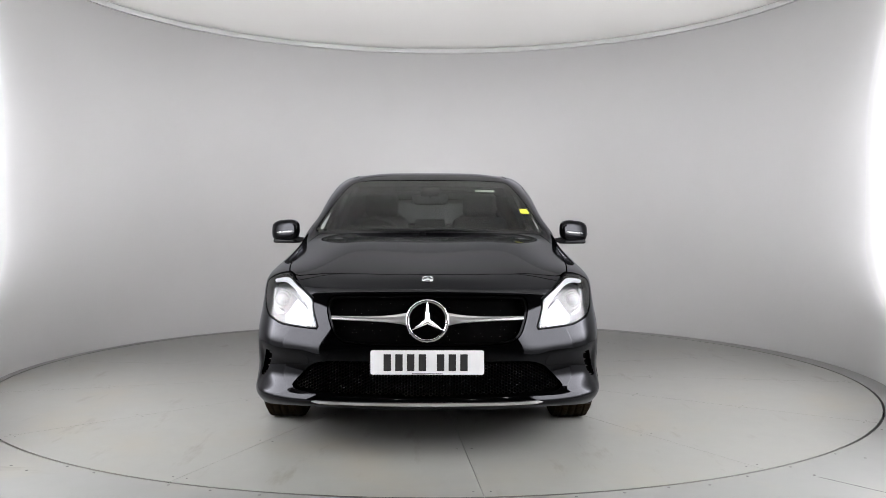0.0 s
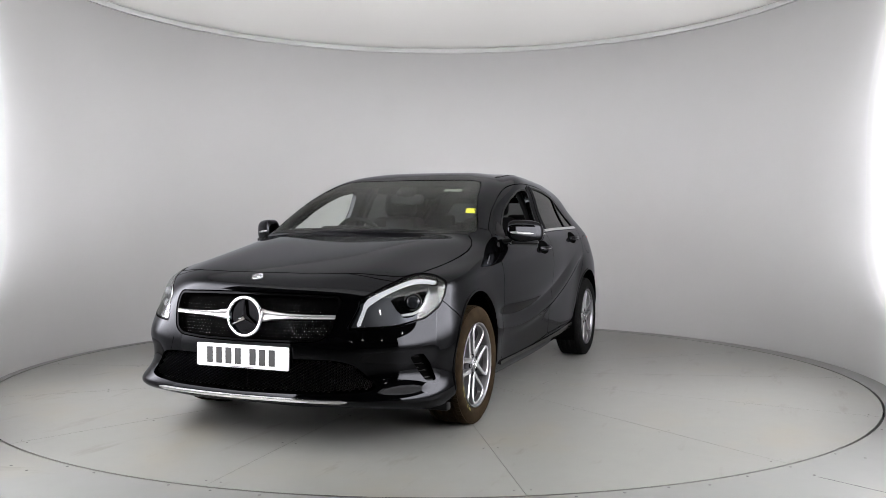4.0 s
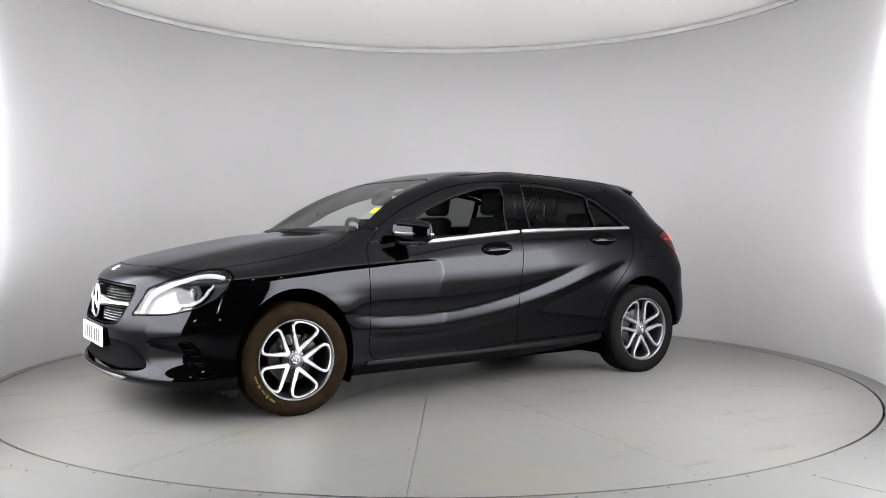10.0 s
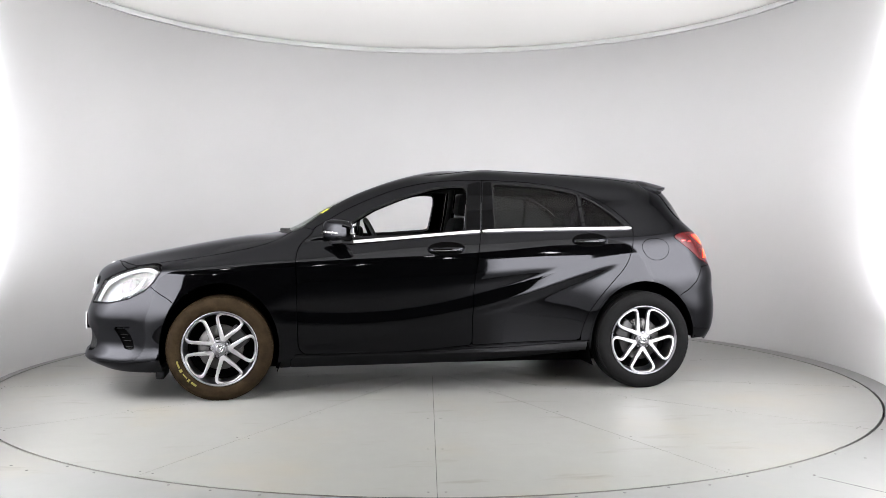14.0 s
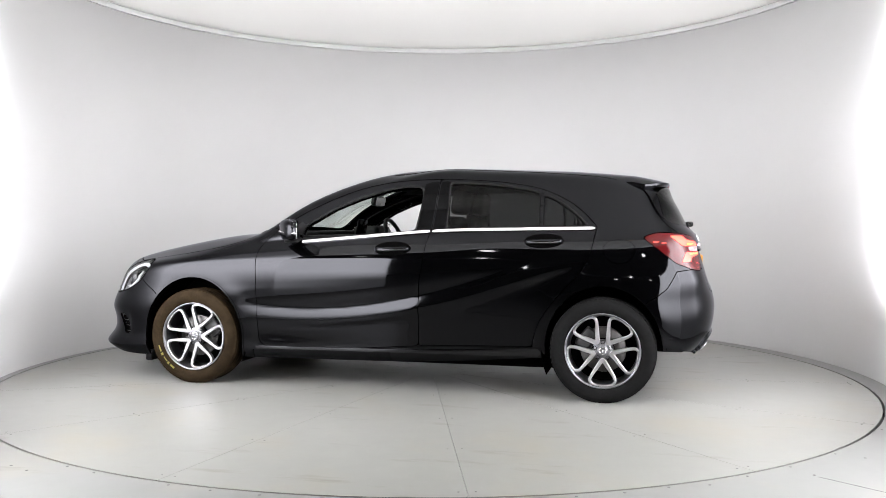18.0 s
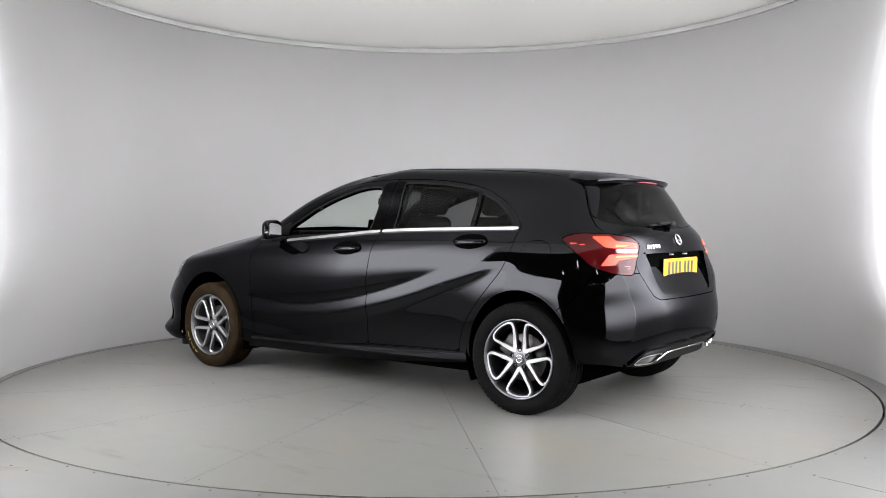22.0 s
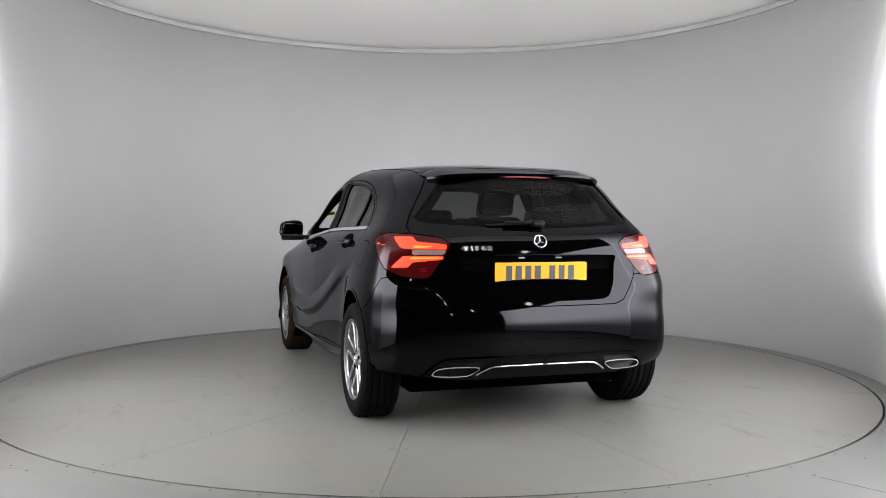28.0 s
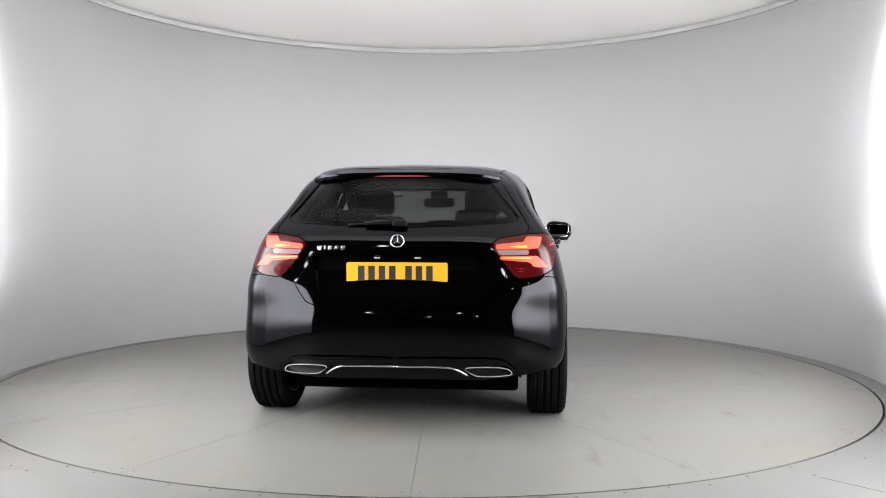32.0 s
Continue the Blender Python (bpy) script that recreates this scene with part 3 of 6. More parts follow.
def pressed(piece, depth):
    """The piece pushed inwards by depth(points), with normals of its own."""
    pos = piece.pos - piece.nrm * depth(piece.pos)[:, None]
    nrm = np.zeros_like(pos)
    for q in piece.polys:
        n = np.cross(pos[q[1]] - pos[q[0]], pos[q[2]] - pos[q[0]])
        for i in range(2, len(q) - 1):
            n = n + np.cross(pos[q[i]] - pos[q[0]], pos[q[i + 1]] - pos[q[0]])
        for i in q:
            nrm[i] += n
    nrm *= np.sign((nrm * piece.nrm).sum(1))[:, None]
    nrm /= np.maximum(np.linalg.norm(nrm, axis=1, keepdims=True), 1e-12)
    return Skin(pos, nrm, piece.polys)


def whole_skin():
    p, n = skin_grid()
    rows, cols = p.shape[:2]
    q = [[r * cols + c, r * cols + c + 1, (r + 1) * cols + c + 1, (r + 1) * cols + c] for r in range(rows - 1) for c in range(cols - 1)]
    return Skin(p.reshape(-1, 3), n.reshape(-1, 3), q)


SKIN = whole_skin()


# ---------------------------------------------------------------- materials of the car
PLASTIC = mat("black_plastic", (0.003, 0.003, 0.0033), 0.5, spec=0.12, grain=0.1, grain_scale=300, bump=0.1)
PIANO = lacquer_mat("gloss_black_trim", (0.001, 0.001, 0.001), 0.004, 0.2, 0.08)
LINER = mat("liner_black", (0.0015, 0.0015, 0.0015), 0.9, grain=0.1, spec=0.0)
CHROME = mat("bright_chrome", (0.82, 0.82, 0.83), 0.09, metal=1.0)
SATIN = mat("satin_silver", (0.70, 0.70, 0.71), 0.25, metal=1.0, grain=0.02)
STEEL = mat("brake_steel", (0.07, 0.068, 0.066), 0.45, metal=1.0, grain=0.1, grain_scale=120)
RIM_GREY = mat("rim_grey", (0.17, 0.17, 0.178), 0.4, metal=1.0, grain=0.04)
HUB_GREY = mat("hub_grey", (0.16, 0.16, 0.168), 0.42, metal=0.9, grain=0.04)
DARK_METAL = mat("dark_metal", (0.05, 0.05, 0.05), 0.5, metal=0.6)
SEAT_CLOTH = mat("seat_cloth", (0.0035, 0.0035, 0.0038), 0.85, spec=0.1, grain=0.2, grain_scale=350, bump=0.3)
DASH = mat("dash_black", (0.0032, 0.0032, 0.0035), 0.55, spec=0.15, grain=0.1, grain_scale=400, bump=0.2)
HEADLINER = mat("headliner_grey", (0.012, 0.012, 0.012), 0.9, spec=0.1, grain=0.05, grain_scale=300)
PLATE_WHITE = mat("plate_white", (0.72, 0.72, 0.72), 0.45, grain=0.02, spec=0.15)
PLATE_YELLOW = mat("plate_yellow", (0.72, 0.325, 0.02), 0.45, grain=0.02, spec=0.10)
INK = mat("ink_black", (0.012, 0.012, 0.012), 0.5)
STICKER = mat("yellow_paper", (0.78, 0.68, 0.04), 0.6, grain=0.03)
PAPER = mat("pale_paper", (0.30, 0.31, 0.27), 0.6, grain=0.03)
MIRROR = mat("mirror_glass", (0.8, 0.8, 0.8), 0.02, metal=1.0)
LAMP_SHELL = mat("lamp_silver", (0.075, 0.078, 0.085), 0.33, metal=0.9)
DRL = glow("daylight_strip", (0.95, 0.97, 1.0), 0.9, (0.15, 0.15, 0.16))
SILL_TRIM = mat("sill_trim", (0.034, 0.034, 0.036), 0.2, metal=1.0, grain=0.02)
RED_GLOW = glow("tail_glow", (1.0, 0.05, 0.015), 1.2, (0.15, 0.01, 0.01))
AMBER_EDGE = glow("tail_glow_hot", (1.0, 0.034, 0.006), 5.5, (0.15, 0.01, 0.005))
RED_LENS = mat("red_lens", (0.036, 0.0015, 0.002), 0.15, coat=0.16, spec=0.1, grain=0.05, grain_scale=200)
RED_DIM = mat("red_dim", (0.22, 0.012, 0.016), 0.15, coat=0.4)
CLEAR_LENS = mat("clear_lamp", (0.17, 0.12, 0.12), 0.2, coat=0.25, spec=0.2)
GLASS_CLEAR = glass_mat("windscreen_glass", (0.78, 0.84, 0.80), gloss=0.025)
GLASS_DARK = glass_mat("privacy_glass", (0.15, 0.155, 0.155), gloss=0.010)
GLASS_REAR = glass_mat("rear_glass", (0.11, 0.115, 0.115), gloss=0.010)
LENS_GLASS = glass_mat("lamp_lens", (0.93, 0.94, 0.95))


def tyre_mat(name, face, mud):
    """Rubber whose side wall is dusty in rings and whose tread is darker."""
    m = mat(name, face, 0.85, spec=0.03, grain=0.25, grain_scale=70, stain=0.6 if mud else 0.2, stain_scale=14, bump=0.3)
    return m


TYRE_DARK = tyre_mat("tyre_black", (0.006, 0.006, 0.006), False)
TYRE_MUD = tyre_mat("tyre_brown_dust", (0.0145, 0.0098, 0.0054), True)
YELLOW_CHALK = mat("yellow_chalk", (0.10, 0.085, 0.012), 0.8, grain=0.4, grain_scale=120)


# ---------------------------------------------------------------- outlines on the skin
def sdf(points2, poly):
    """Signed distance to a closed outline, negative inside."""
    p = np.asarray(points2)
    a = np.asarray(poly, float)
    b = np.roll(a, -1, 0)
    d2 = np.full(len(p), 1e9)
    inside = np.zeros(len(p), bool)
    for (ax, ay), (bx, by) in zip(a, b):
        ex, ey = bx - ax, by - ay
        wx, wy = p[:, 0] - ax, p[:, 1] - ay
        k = np.clip((wx * ex + wy * ey) / (ex * ex + ey * ey + 1e-12), 0, 1)
        d2 = np.minimum(d2, (wx - k * ex) ** 2 + (wy - k * ey) ** 2)
        hit = (ay > p[:, 1]) != (by > p[:, 1])
        with np.errstate(divide="ignore", invalid="ignore"):
            inside ^= hit & (p[:, 0] < ax + (p[:, 1] - ay) / (by - ay + 1e-15) * ex)
    return np.where(inside, -1, 1) * np.sqrt(d2)


def rounded(poly, r=0.02, n=4):
    """An outline with each corner turned into a small arc."""
    out = []
    m = len(poly)
    for i in range(m):
        a, b, c = (Vector(poly[j % m]).to_2d() for j in (i - 1, i, i + 1))
        la, lc = (a - b).length, (c - b).length
        k = min(r, la * 0.45, lc * 0.45)
        p, q = b + (a - b) * (k / la), b + (c - b) * (k / lc)
        for j in range(n + 1):
            t = j / n
            out.append(tuple(p * (1 - t) ** 2 + b * 2 * t * (1 - t) + q * t * t))
    return out


def spline2(pts, per=5, closed=False):
    """A Catmull-Rom curve through the points."""
    p = [Vector(q) for q in pts]
    n = len(p)
    out = []
    for i in range(n if closed else n - 1):
        if closed:
            a, b, c, d = (p[(i + k) % n] for k in (-1, 0, 1, 2))
        else:
            a, b, c, d = p[max(i - 1, 0)], p[i], p[i + 1], p[min(i + 2, n - 1)]
        for j in range(per):
            t = j / per
            out.append(tuple(0.5 * (2 * b + (c - a) * t + (2 * a - 5 * b + 4 * c - d) * t * t + (3 * b - a - 3 * c + d) * t ** 3)))
    if not closed:
        out.append(tuple(p[-1]))
    return out


def side(poly):
    return lambda p: np.where(p[:, 1] > 0.30, sdf(p[:, [0, 2]], poly), 9.0)


def front(poly, x0=0.0):
    return lambda p: np.where(p[:, 0] > x0, sdf(p[:, [1, 2]], poly), 9.0)


def rear(poly, x0=-1.2):
    return lambda p: np.where(p[:, 0] < x0, sdf(p[:, [1, 2]], poly), 9.0)


def top(poly):
    return lambda p: sdf(p[:, [0, 1]], poly)


def front_corner(poly):
    return lambda p: np.where((p[:, 0] > 1.45) & (p[:, 1] > 0.2), sdf(np.stack([(p[:, 1] - p[:, 0]) * S2, p[:, 2]], 1), poly), 9.0)


def rear_corner(poly):
    return lambda p: np.where((p[:, 0] < -1.35) & (p[:, 1] > 0.2), sdf(np.stack([-(p[:, 0] + p[:, 1]) * S2, p[:, 2]], 1), poly), 9.0)


def inset(fn, d):
    return lambda p: fn(p) + d


def outside(fn, d=0.0):
    return lambda p: d - fn(p)


def arch(ax, grow=0.0):
    rx, rz = (0.352, 0.395) if ax > 0 else (0.350, 0.385)
    return lambda p: (np.sqrt(((p[:, 0] - ax) / (rx + grow)) ** 2 + ((p[:, 2] - 0.315) / (rz + grow)) ** 2) - 1) * 0.37


GAP = 0.0024
BELT = [(.62, .955), (.54, .962), (.13, .997), (-.273, 1.030), (-.60, 1.042), (-.864, 1.046), (-1.30, 1.053)]
FRAME_TOP = [(.845, 1.018), (.730, 1.079), (.587, 1.155), (.407, 1.236), (.226, 1.299), (.043, 1.336), (-.141, 1.352),
             (-.313, 1.356), (-.513, 1.350), (-.701, 1.336), (-.891, 1.306), (-1.006, 1.272), (-1.121, 1.217), (-1.199, 1.162),
             (-1.270, 1.095), (-1.306, 1.050)]
B_LINE = [(-.303, 1.357), (-.290, 1.20), (-.274, 1.04), (-.25, .93), (-.232, .80), (-.214, .69), (-.207, .50), (-.206, .30)]
C_LINE = [(-1.306, 1.050), (-1.292, .987), (-1.275, .914), (-1.227, .804), (-1.134, .695), (-1.041, .586), (-.967, .477), (-.930, .368), (-.925, .318)]
FRONT_DOOR = spline2([(.862, .275), (.884, .33), (.889, .50), (.894, .70), (.896, .86), (.868, .94), (.80, 1.005), (.785, 1.04)], 4) \
    + spline2(FRAME_TOP[2:8], 4) + spline2(B_LINE, 4) + [(.30, .262), (.80, .252)]
REAR_DOOR = spline2(FRAME_TOP[7:], 4) + spline2(C_LINE, 4) + [(-.60, .314), (-.206, .30)] + spline2(B_LINE[::-1], 4)
F_GLASS = rounded([(.60, .985), (.585, 1.05), (.409, 1.155), (.229, 1.229), (.03, 1.288), (-.10, 1.306), (-.190, 1.300), (-.196, 1.238), (-.164, 1.026), (.13, 1.004)], 0.02)
R_GLASS = rounded([(-.372, 1.040), (-.376, 1.328), (-.513, 1.324), (-.701, 1.310), (-.891, 1.280), (-.950, 1.262), (-.958, 1.050), (-.60, 1.046)], 0.012)
Q_GLASS = rounded([(-.976, 1.050), (-.972, 1.255), (-1.06, 1.214), (-1.15, 1.153), (-1.212, 1.10), (-1.250, 1.056)], 0.012)
B_COVER_F = [(-.176, 1.022), (-.208, 1.330), (-.296, 1.345), (-.266, 1.026)]
B_COVER_R = [(-.281, 1.028), (-.312, 1.345), (-.368, 1.342), (-.364, 1.036)]
HEADLIGHT = rounded([(-1.162, .572), (-1.095, .675), (-1.085, .712), (-.95, .768), (-.82, .810), (-.735, .823), (-.655, .813), (-.606, .780),
                     (-.632, .715), (-.675, .662), (-.77, .612), (-.92, .582)], 0.014)
TAILLIGHT = rounded([(.545, .992), (.627, 1.020), (.702, 1.021), (.813, 1.016), (.948, .998), (1.008, .962), (.930, .788), (.80, .800), (.683, .838), (.60, .925)], 0.03)
GRILLE = rounded([(-.2, .742), (.253, .736), (.457, .728), (.474, .69), (.468, .637), (.437, .548), (.393, .517), (.25, .506), (-.2, .501)], 0.025)
INTAKE = rounded([(-.2, .432), (.43, .430), (.50, .424), (.548, .404), (.60, .352), (.648, .300), (.60, .286), (.409, .272), (-.2, .262)], 0.02)
SIDE_VENT = rounded([(-.862, .440), (-.79, .446), (-.748, .398), (-.712, .312), (-.775, .318), (-.825, .385)], 0.010)
BONNET = [(2.06, -.1), (2.06, 0), (2.045, .20), (2.00, .40), (1.93, .55), (1.865, .645), (1.80, .690), (1.74, .712), (1.6, .733), (1.45, .745),
          (1.3, .750), (1.17, .748), (1.07, .735), (.99, .705), (.945, .668), (.985, .45), (1.005, .2), (1.01, 0), (1.01, -.1)]
WINDSCREEN = rounded([(-.2, 1.372), (.40, 1.366), (.515, 1.350), (.555, 1.300), (.61, 1.20), (.672, 1.09), (.705, 1.018), (.55, 1.022), (-.2, 1.042)], 0.03)
REAR_GLASS = rounded([(-.2, 1.325), (.43, 1.322), (.478, 1.268), (.545, 1.18), (.625, 1.092), (.58, 1.074), (.3, 1.056), (-.2, 1.038)], 0.025)
TAILGATE = [(-.2, 1.375), (.44, 1.370), (.505, 1.325), (.555, 1.245), (.640, 1.11), (.672, 1.055), (.660, 1.0), (.60, .955), (.560, .85), (.553, .795),
            (.510, .725), (.465, .668), (.41, .648), (-.2, .645)]
RECESS = rounded([(-.2, .905), (.455, .905), (.432, .860), (.415, .764), (.380, .690), (.33, .672), (-.2, .668)], 0.02)
F_BUMPER = [(1.40, 0), (1.60, .56), (1.632, .605), (1.70, .648), (1.77, .70), (1.85, .76), (1.95, .80), (2.03, .85), (2.6, .90), (2.6, 0)]
R_BUMPER = [(-1.40, 0), (-1.58, .57), (-1.605, .612), (-1.66, .640), (-1.72, .689), (-1.755, .75), (-1.775, .79), (-1.86, .80), (-2.6, .80), (-2.6, 0)]
SILL = [(.93, .10), (.93, .245), (.30, .256), (-.206, .293), (-.60, .307), (-1.02, .314), (-1.02, .10)]
DIFFUSER = [(-.2, .388), (.283, .386), (.50, .376), (.552, .365), (.612, .300), (.66, .255), (.70, .1), (-.2, .1)]


# ---------------------------------------------------------------- the car
car = tagged(new("car"), "black five-door hatchback car with lights on, standing on the turntable", "car")
BOTH = (1, -1)
bare = SKIN.clip(outside(arch(AXLE))).clip(outside(arch(-AXLE)))


def cut(piece, *fns):
    for fn in fns:
        piece = piece.clip(fn)
    return piece


def skin_part(name, piece, material, sides, parent=None, label="", depth=0.014, lift=0.0):
    return part(name, piece.mesh(name, material, sides, depth, lift), None, parent or car, label)


holes = [side(FRONT_DOOR), side(REAR_DOOR), front_corner(HEADLIGHT), rear_corner(TAILLIGHT), front(GRILLE, 1.8), front(INTAKE, 1.8),
         front_corner(SIDE_VENT), inset(top(BONNET), -0.0025), front(WINDSCREEN), rear(REAR_GLASS)]
fuel = spline2([(-1.345, .918), (-1.375, .965), (-1.44, .978), (-1.505, .965), (-1.535, .915), (-1.505, .855), (-1.44, .835), (-1.38, .855)], 4, True)
shell = cut(bare, *[outside(h, GAP) for h in holes], outside(rear(TAILGATE, -1.3), GAP), outside(side(fuel), GAP * 0.6),
            outside(side(SILL), GAP * 0.6))


def bump_f(p):
    return sdf(p[:, [0, 2]], F_BUMPER)


def bump_r(p):
    return sdf(p[:, [0, 2]], R_BUMPER)


front_bumper = skin_part("front_bumper", cut(shell, inset(bump_f, GAP)), PAINT, BOTH, label="glossy black front bumper with dark intakes")
rest = cut(shell, outside(bump_f, GAP), outside(bump_r, GAP))
fender_zone = [(.40, .0), (.40, .90), (.785, 1.03), (.90, 1.06), (1.02, 1.04), (3, 1.04), (3, 0)]
for sg in BOTH:
    skin_part("fender", cut(rest, inset(side(fender_zone), GAP)), PAINT, (sg,))
skin_part("body_shell", cut(rest, outside(side(fender_zone), GAP * 0.5)), PAINT, BOTH, label="glossy black roof, pillars and rear flanks")
rear_bumper = skin_part("rear_bumper", cut(shell, inset(bump_r, GAP), outside(rear(DIFFUSER, -1.7))), PAINT, BOTH, label="glossy black rear bumper")
skin_part("diffuser", cut(shell, inset(bump_r, GAP), rear(DIFFUSER, -1.7)), PLASTIC, BOTH, rear_bumper, "matt black lower apron", lift=-0.006)
skin_part("bonnet", cut(bare, inset(top(BONNET), GAP), outside(front_corner(HEADLIGHT), GAP)), PAINT, BOTH)
for sg in BOTH:
    skin_part("sill_panel", cut(bare, inset(side(SILL), GAP * 0.6)), PAINT, (sg,))
    skin_part("fuel_flap", cut(bare, inset(side(fuel), GAP * 0.6)), PAINT, (sg,)) if sg > 0 else None
tailgate = skin_part("tailgate", cut(bare, inset(rear(TAILGATE, -1.3), GAP), outside(rear(REAR_GLASS), 0.002), outside(rear(RECESS, -1.8)),
                                     outside(rear_corner(TAILLIGHT), GAP)), PAINT, BOTH, label="glossy black tailgate", depth=0.055)
skin_part("plate_recess", pressed(cut(bare, inset(rear(RECESS, -1.8), -0.002)), lambda p: 0.004 + 0.034 * np.clip((p[:, 2] - 0.675) / 0.21, 0, 1)), PAINT, BOTH, tailgate, depth=0.0)
skin_part("rear_window", cut(bare, inset(rear(REAR_GLASS), 0.001)), GLASS_REAR, BOTH, tailgate, "dark tinted rear window", depth=0.004, lift=-0.002)
skin_part("frit_band", cut(bare, rear(REAR_GLASS), lambda p: 0 - np.maximum(inset(rear(REAR_GLASS), 0.030)(p), p[:, 2] - 1.262)), PIANO, BOTH, tailgate, "black printed edge of the rear window", depth=0.0, lift=-0.009)
skin_part("windscreen", cut(bare, inset(front(WINDSCREEN), 0.001)), GLASS_CLEAR, BOTH, None, "clear windscreen", depth=0.004, lift=-0.002)
WS_IN = rounded([(-.2, 1.335), (.40, 1.330), (.505, 1.318), (.542, 1.290), (.598, 1.197), (.659, 1.092), (.682, 1.040), (.55, 1.044), (-.2, 1.060)], 0.03)
ws_band = cut(bare, front(WINDSCREEN), outside(front(WS_IN)))
skin_part("windscreen_band", ws_band, PIANO, BOTH, None, "black band round the windscreen", lift=-0.008, depth=0.0)
skin_part("cowl", cut(bare, outside(top(BONNET), GAP), outside(front(WINDSCREEN), -0.002), top([(1.2, -.2), (1.1, .67), (.80, .67), (.88, -.2)]),
                      lambda p: np.abs(p[:, 0] - 1.0) - 0.2), PLASTIC, BOTH, None,
          "black plastic cowl under the windscreen", lift=0.002)

doors = {}
for sg in BOTH:
    for nm, outl, glass in (("front_door", FRONT_DOOR, [F_GLASS]), ("rear_door", REAR_DOOR, [R_GLASS, Q_GLASS])):
        body = cut(bare, inset(side(outl), GAP), *[outside(side(g)) for g in glass], outside(side(SILL), GAP * 0.6))
        d = doors[nm, sg] = skin_part(nm, body, PAINT, (sg,), depth=0.03,
                                      label="glossy black front door, its window wound down" if nm == "front_door" else "glossy black rear door with tinted window")
        if nm == "rear_door":
            for g, gn in zip(glass, ("side_window", "quarter_window")):
                skin_part(gn, cut(bare, inset(side(g), -0.002)), GLASS_DARK, (sg,), d, "dark tinted glass", depth=0.004, lift=-0.006)
            skin_part("window_divider", cut(bare, inset(side([(-.950, 1.05), (-.946, 1.27), (-.978, 1.262), (-.982, 1.05)]), 0.0)), PIANO, (sg,), d, lift=0.002)
        cover = B_COVER_F if nm == "front_door" else B_COVER_R
        skin_part("pillar_cover", cut(bare, side(cover)), PIANO, (sg,), d, "gloss black pillar cover", lift=0.0022, depth=0.003)
        # bright strip under the windows
        lo, hi = (.60, -.268) if nm == "front_door" else (-.281, -1.300)
        mid = spline2(BELT, 4)
        mid = [q for q in mid if lo >= q[0] >= hi]
        zz = lambda x: float(np.interp(-x, [-q[0] for q in BELT], [q[1] for q in BELT]))
        mid = [(lo, zz(lo))] + mid + [(hi, zz(hi))]
        strip = [(x, z - 0.001) for x, z in mid] + [(x, z - 0.019) for x, z in mid[::-1]]
        skin_part("window_strip", cut(bare, side(strip)), CHROME, (sg,), d, "bright chrome strip", lift=0.006, depth=0.012)

# dark shell inside the panels, seen only in the joints
inner = cut(SKIN, outside(arch(AXLE, 0.02)), outside(arch(-AXLE, 0.02)), lambda p: p[:, 0] - 1.62, lambda p: p[:, 2] - 0.99 + 0.03 * p[:, 0])
skin_part("inner_shell", inner, LINER, BOTH, lift=-0.030, depth=0.0, label="black inner panels")
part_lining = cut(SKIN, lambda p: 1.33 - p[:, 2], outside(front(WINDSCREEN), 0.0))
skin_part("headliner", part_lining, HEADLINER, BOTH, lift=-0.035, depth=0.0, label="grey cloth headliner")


# ---------------------------------------------------------------- shaped solids for the smaller parts
def place(x, y, z):
    return Vector((x, y, z)) + CAR_AT


def box_bm(size, at, bevel=0.01, seg=2, rot=(0, 0, 0), taper=None):
    bm = bmesh.new()
    bmesh.ops.create_cube(bm, size=1.0)
    for v in bm.verts:
        v.co = Vector((v.co.x * size[0], v.co.y * size[1], v.co.z * size[2]))
        if taper and v.co.z > 0:
            v.co.x *= taper[0]
            v.co.y *= taper[1]
    if bevel:
        bmesh.ops.bevel(bm, geom=list(bm.edges), offset=bevel, segments=seg, affect="EDGES", profile=0.5)
    bm.transform(pose(*place(*at), *rot))
    for f in bm.faces:
        f.smooth = True
    return bm


def outline_bm(poly, depth, bevel=0.0, seg=2):
    """A plate with this outline in its own x and y, from z 0 down to -depth, its top edge rounded."""
    bm = bmesh.new()
    vs = [bm.verts.new((x, y, 0)) for x, y in poly]
    f = bm.faces.new(vs)
    if f.normal.z < 0:
        f.normal_flip()
    bm.normal_update()
    got = bmesh.ops.extrude_face_region(bm, geom=[f])
    top_e = [e for e in f.edges]
    for v in [g for g in got["geom"] if isinstance(g, bmesh.types.BMVert)]:
        v.co.z -= depth
    bmesh.ops.recalc_face_normals(bm, faces=list(bm.faces))
    if bevel:
        bmesh.ops.bevel(bm, geom=top_e, offset=bevel, segments=seg, affect="EDGES", profile=0.5)
    return bm


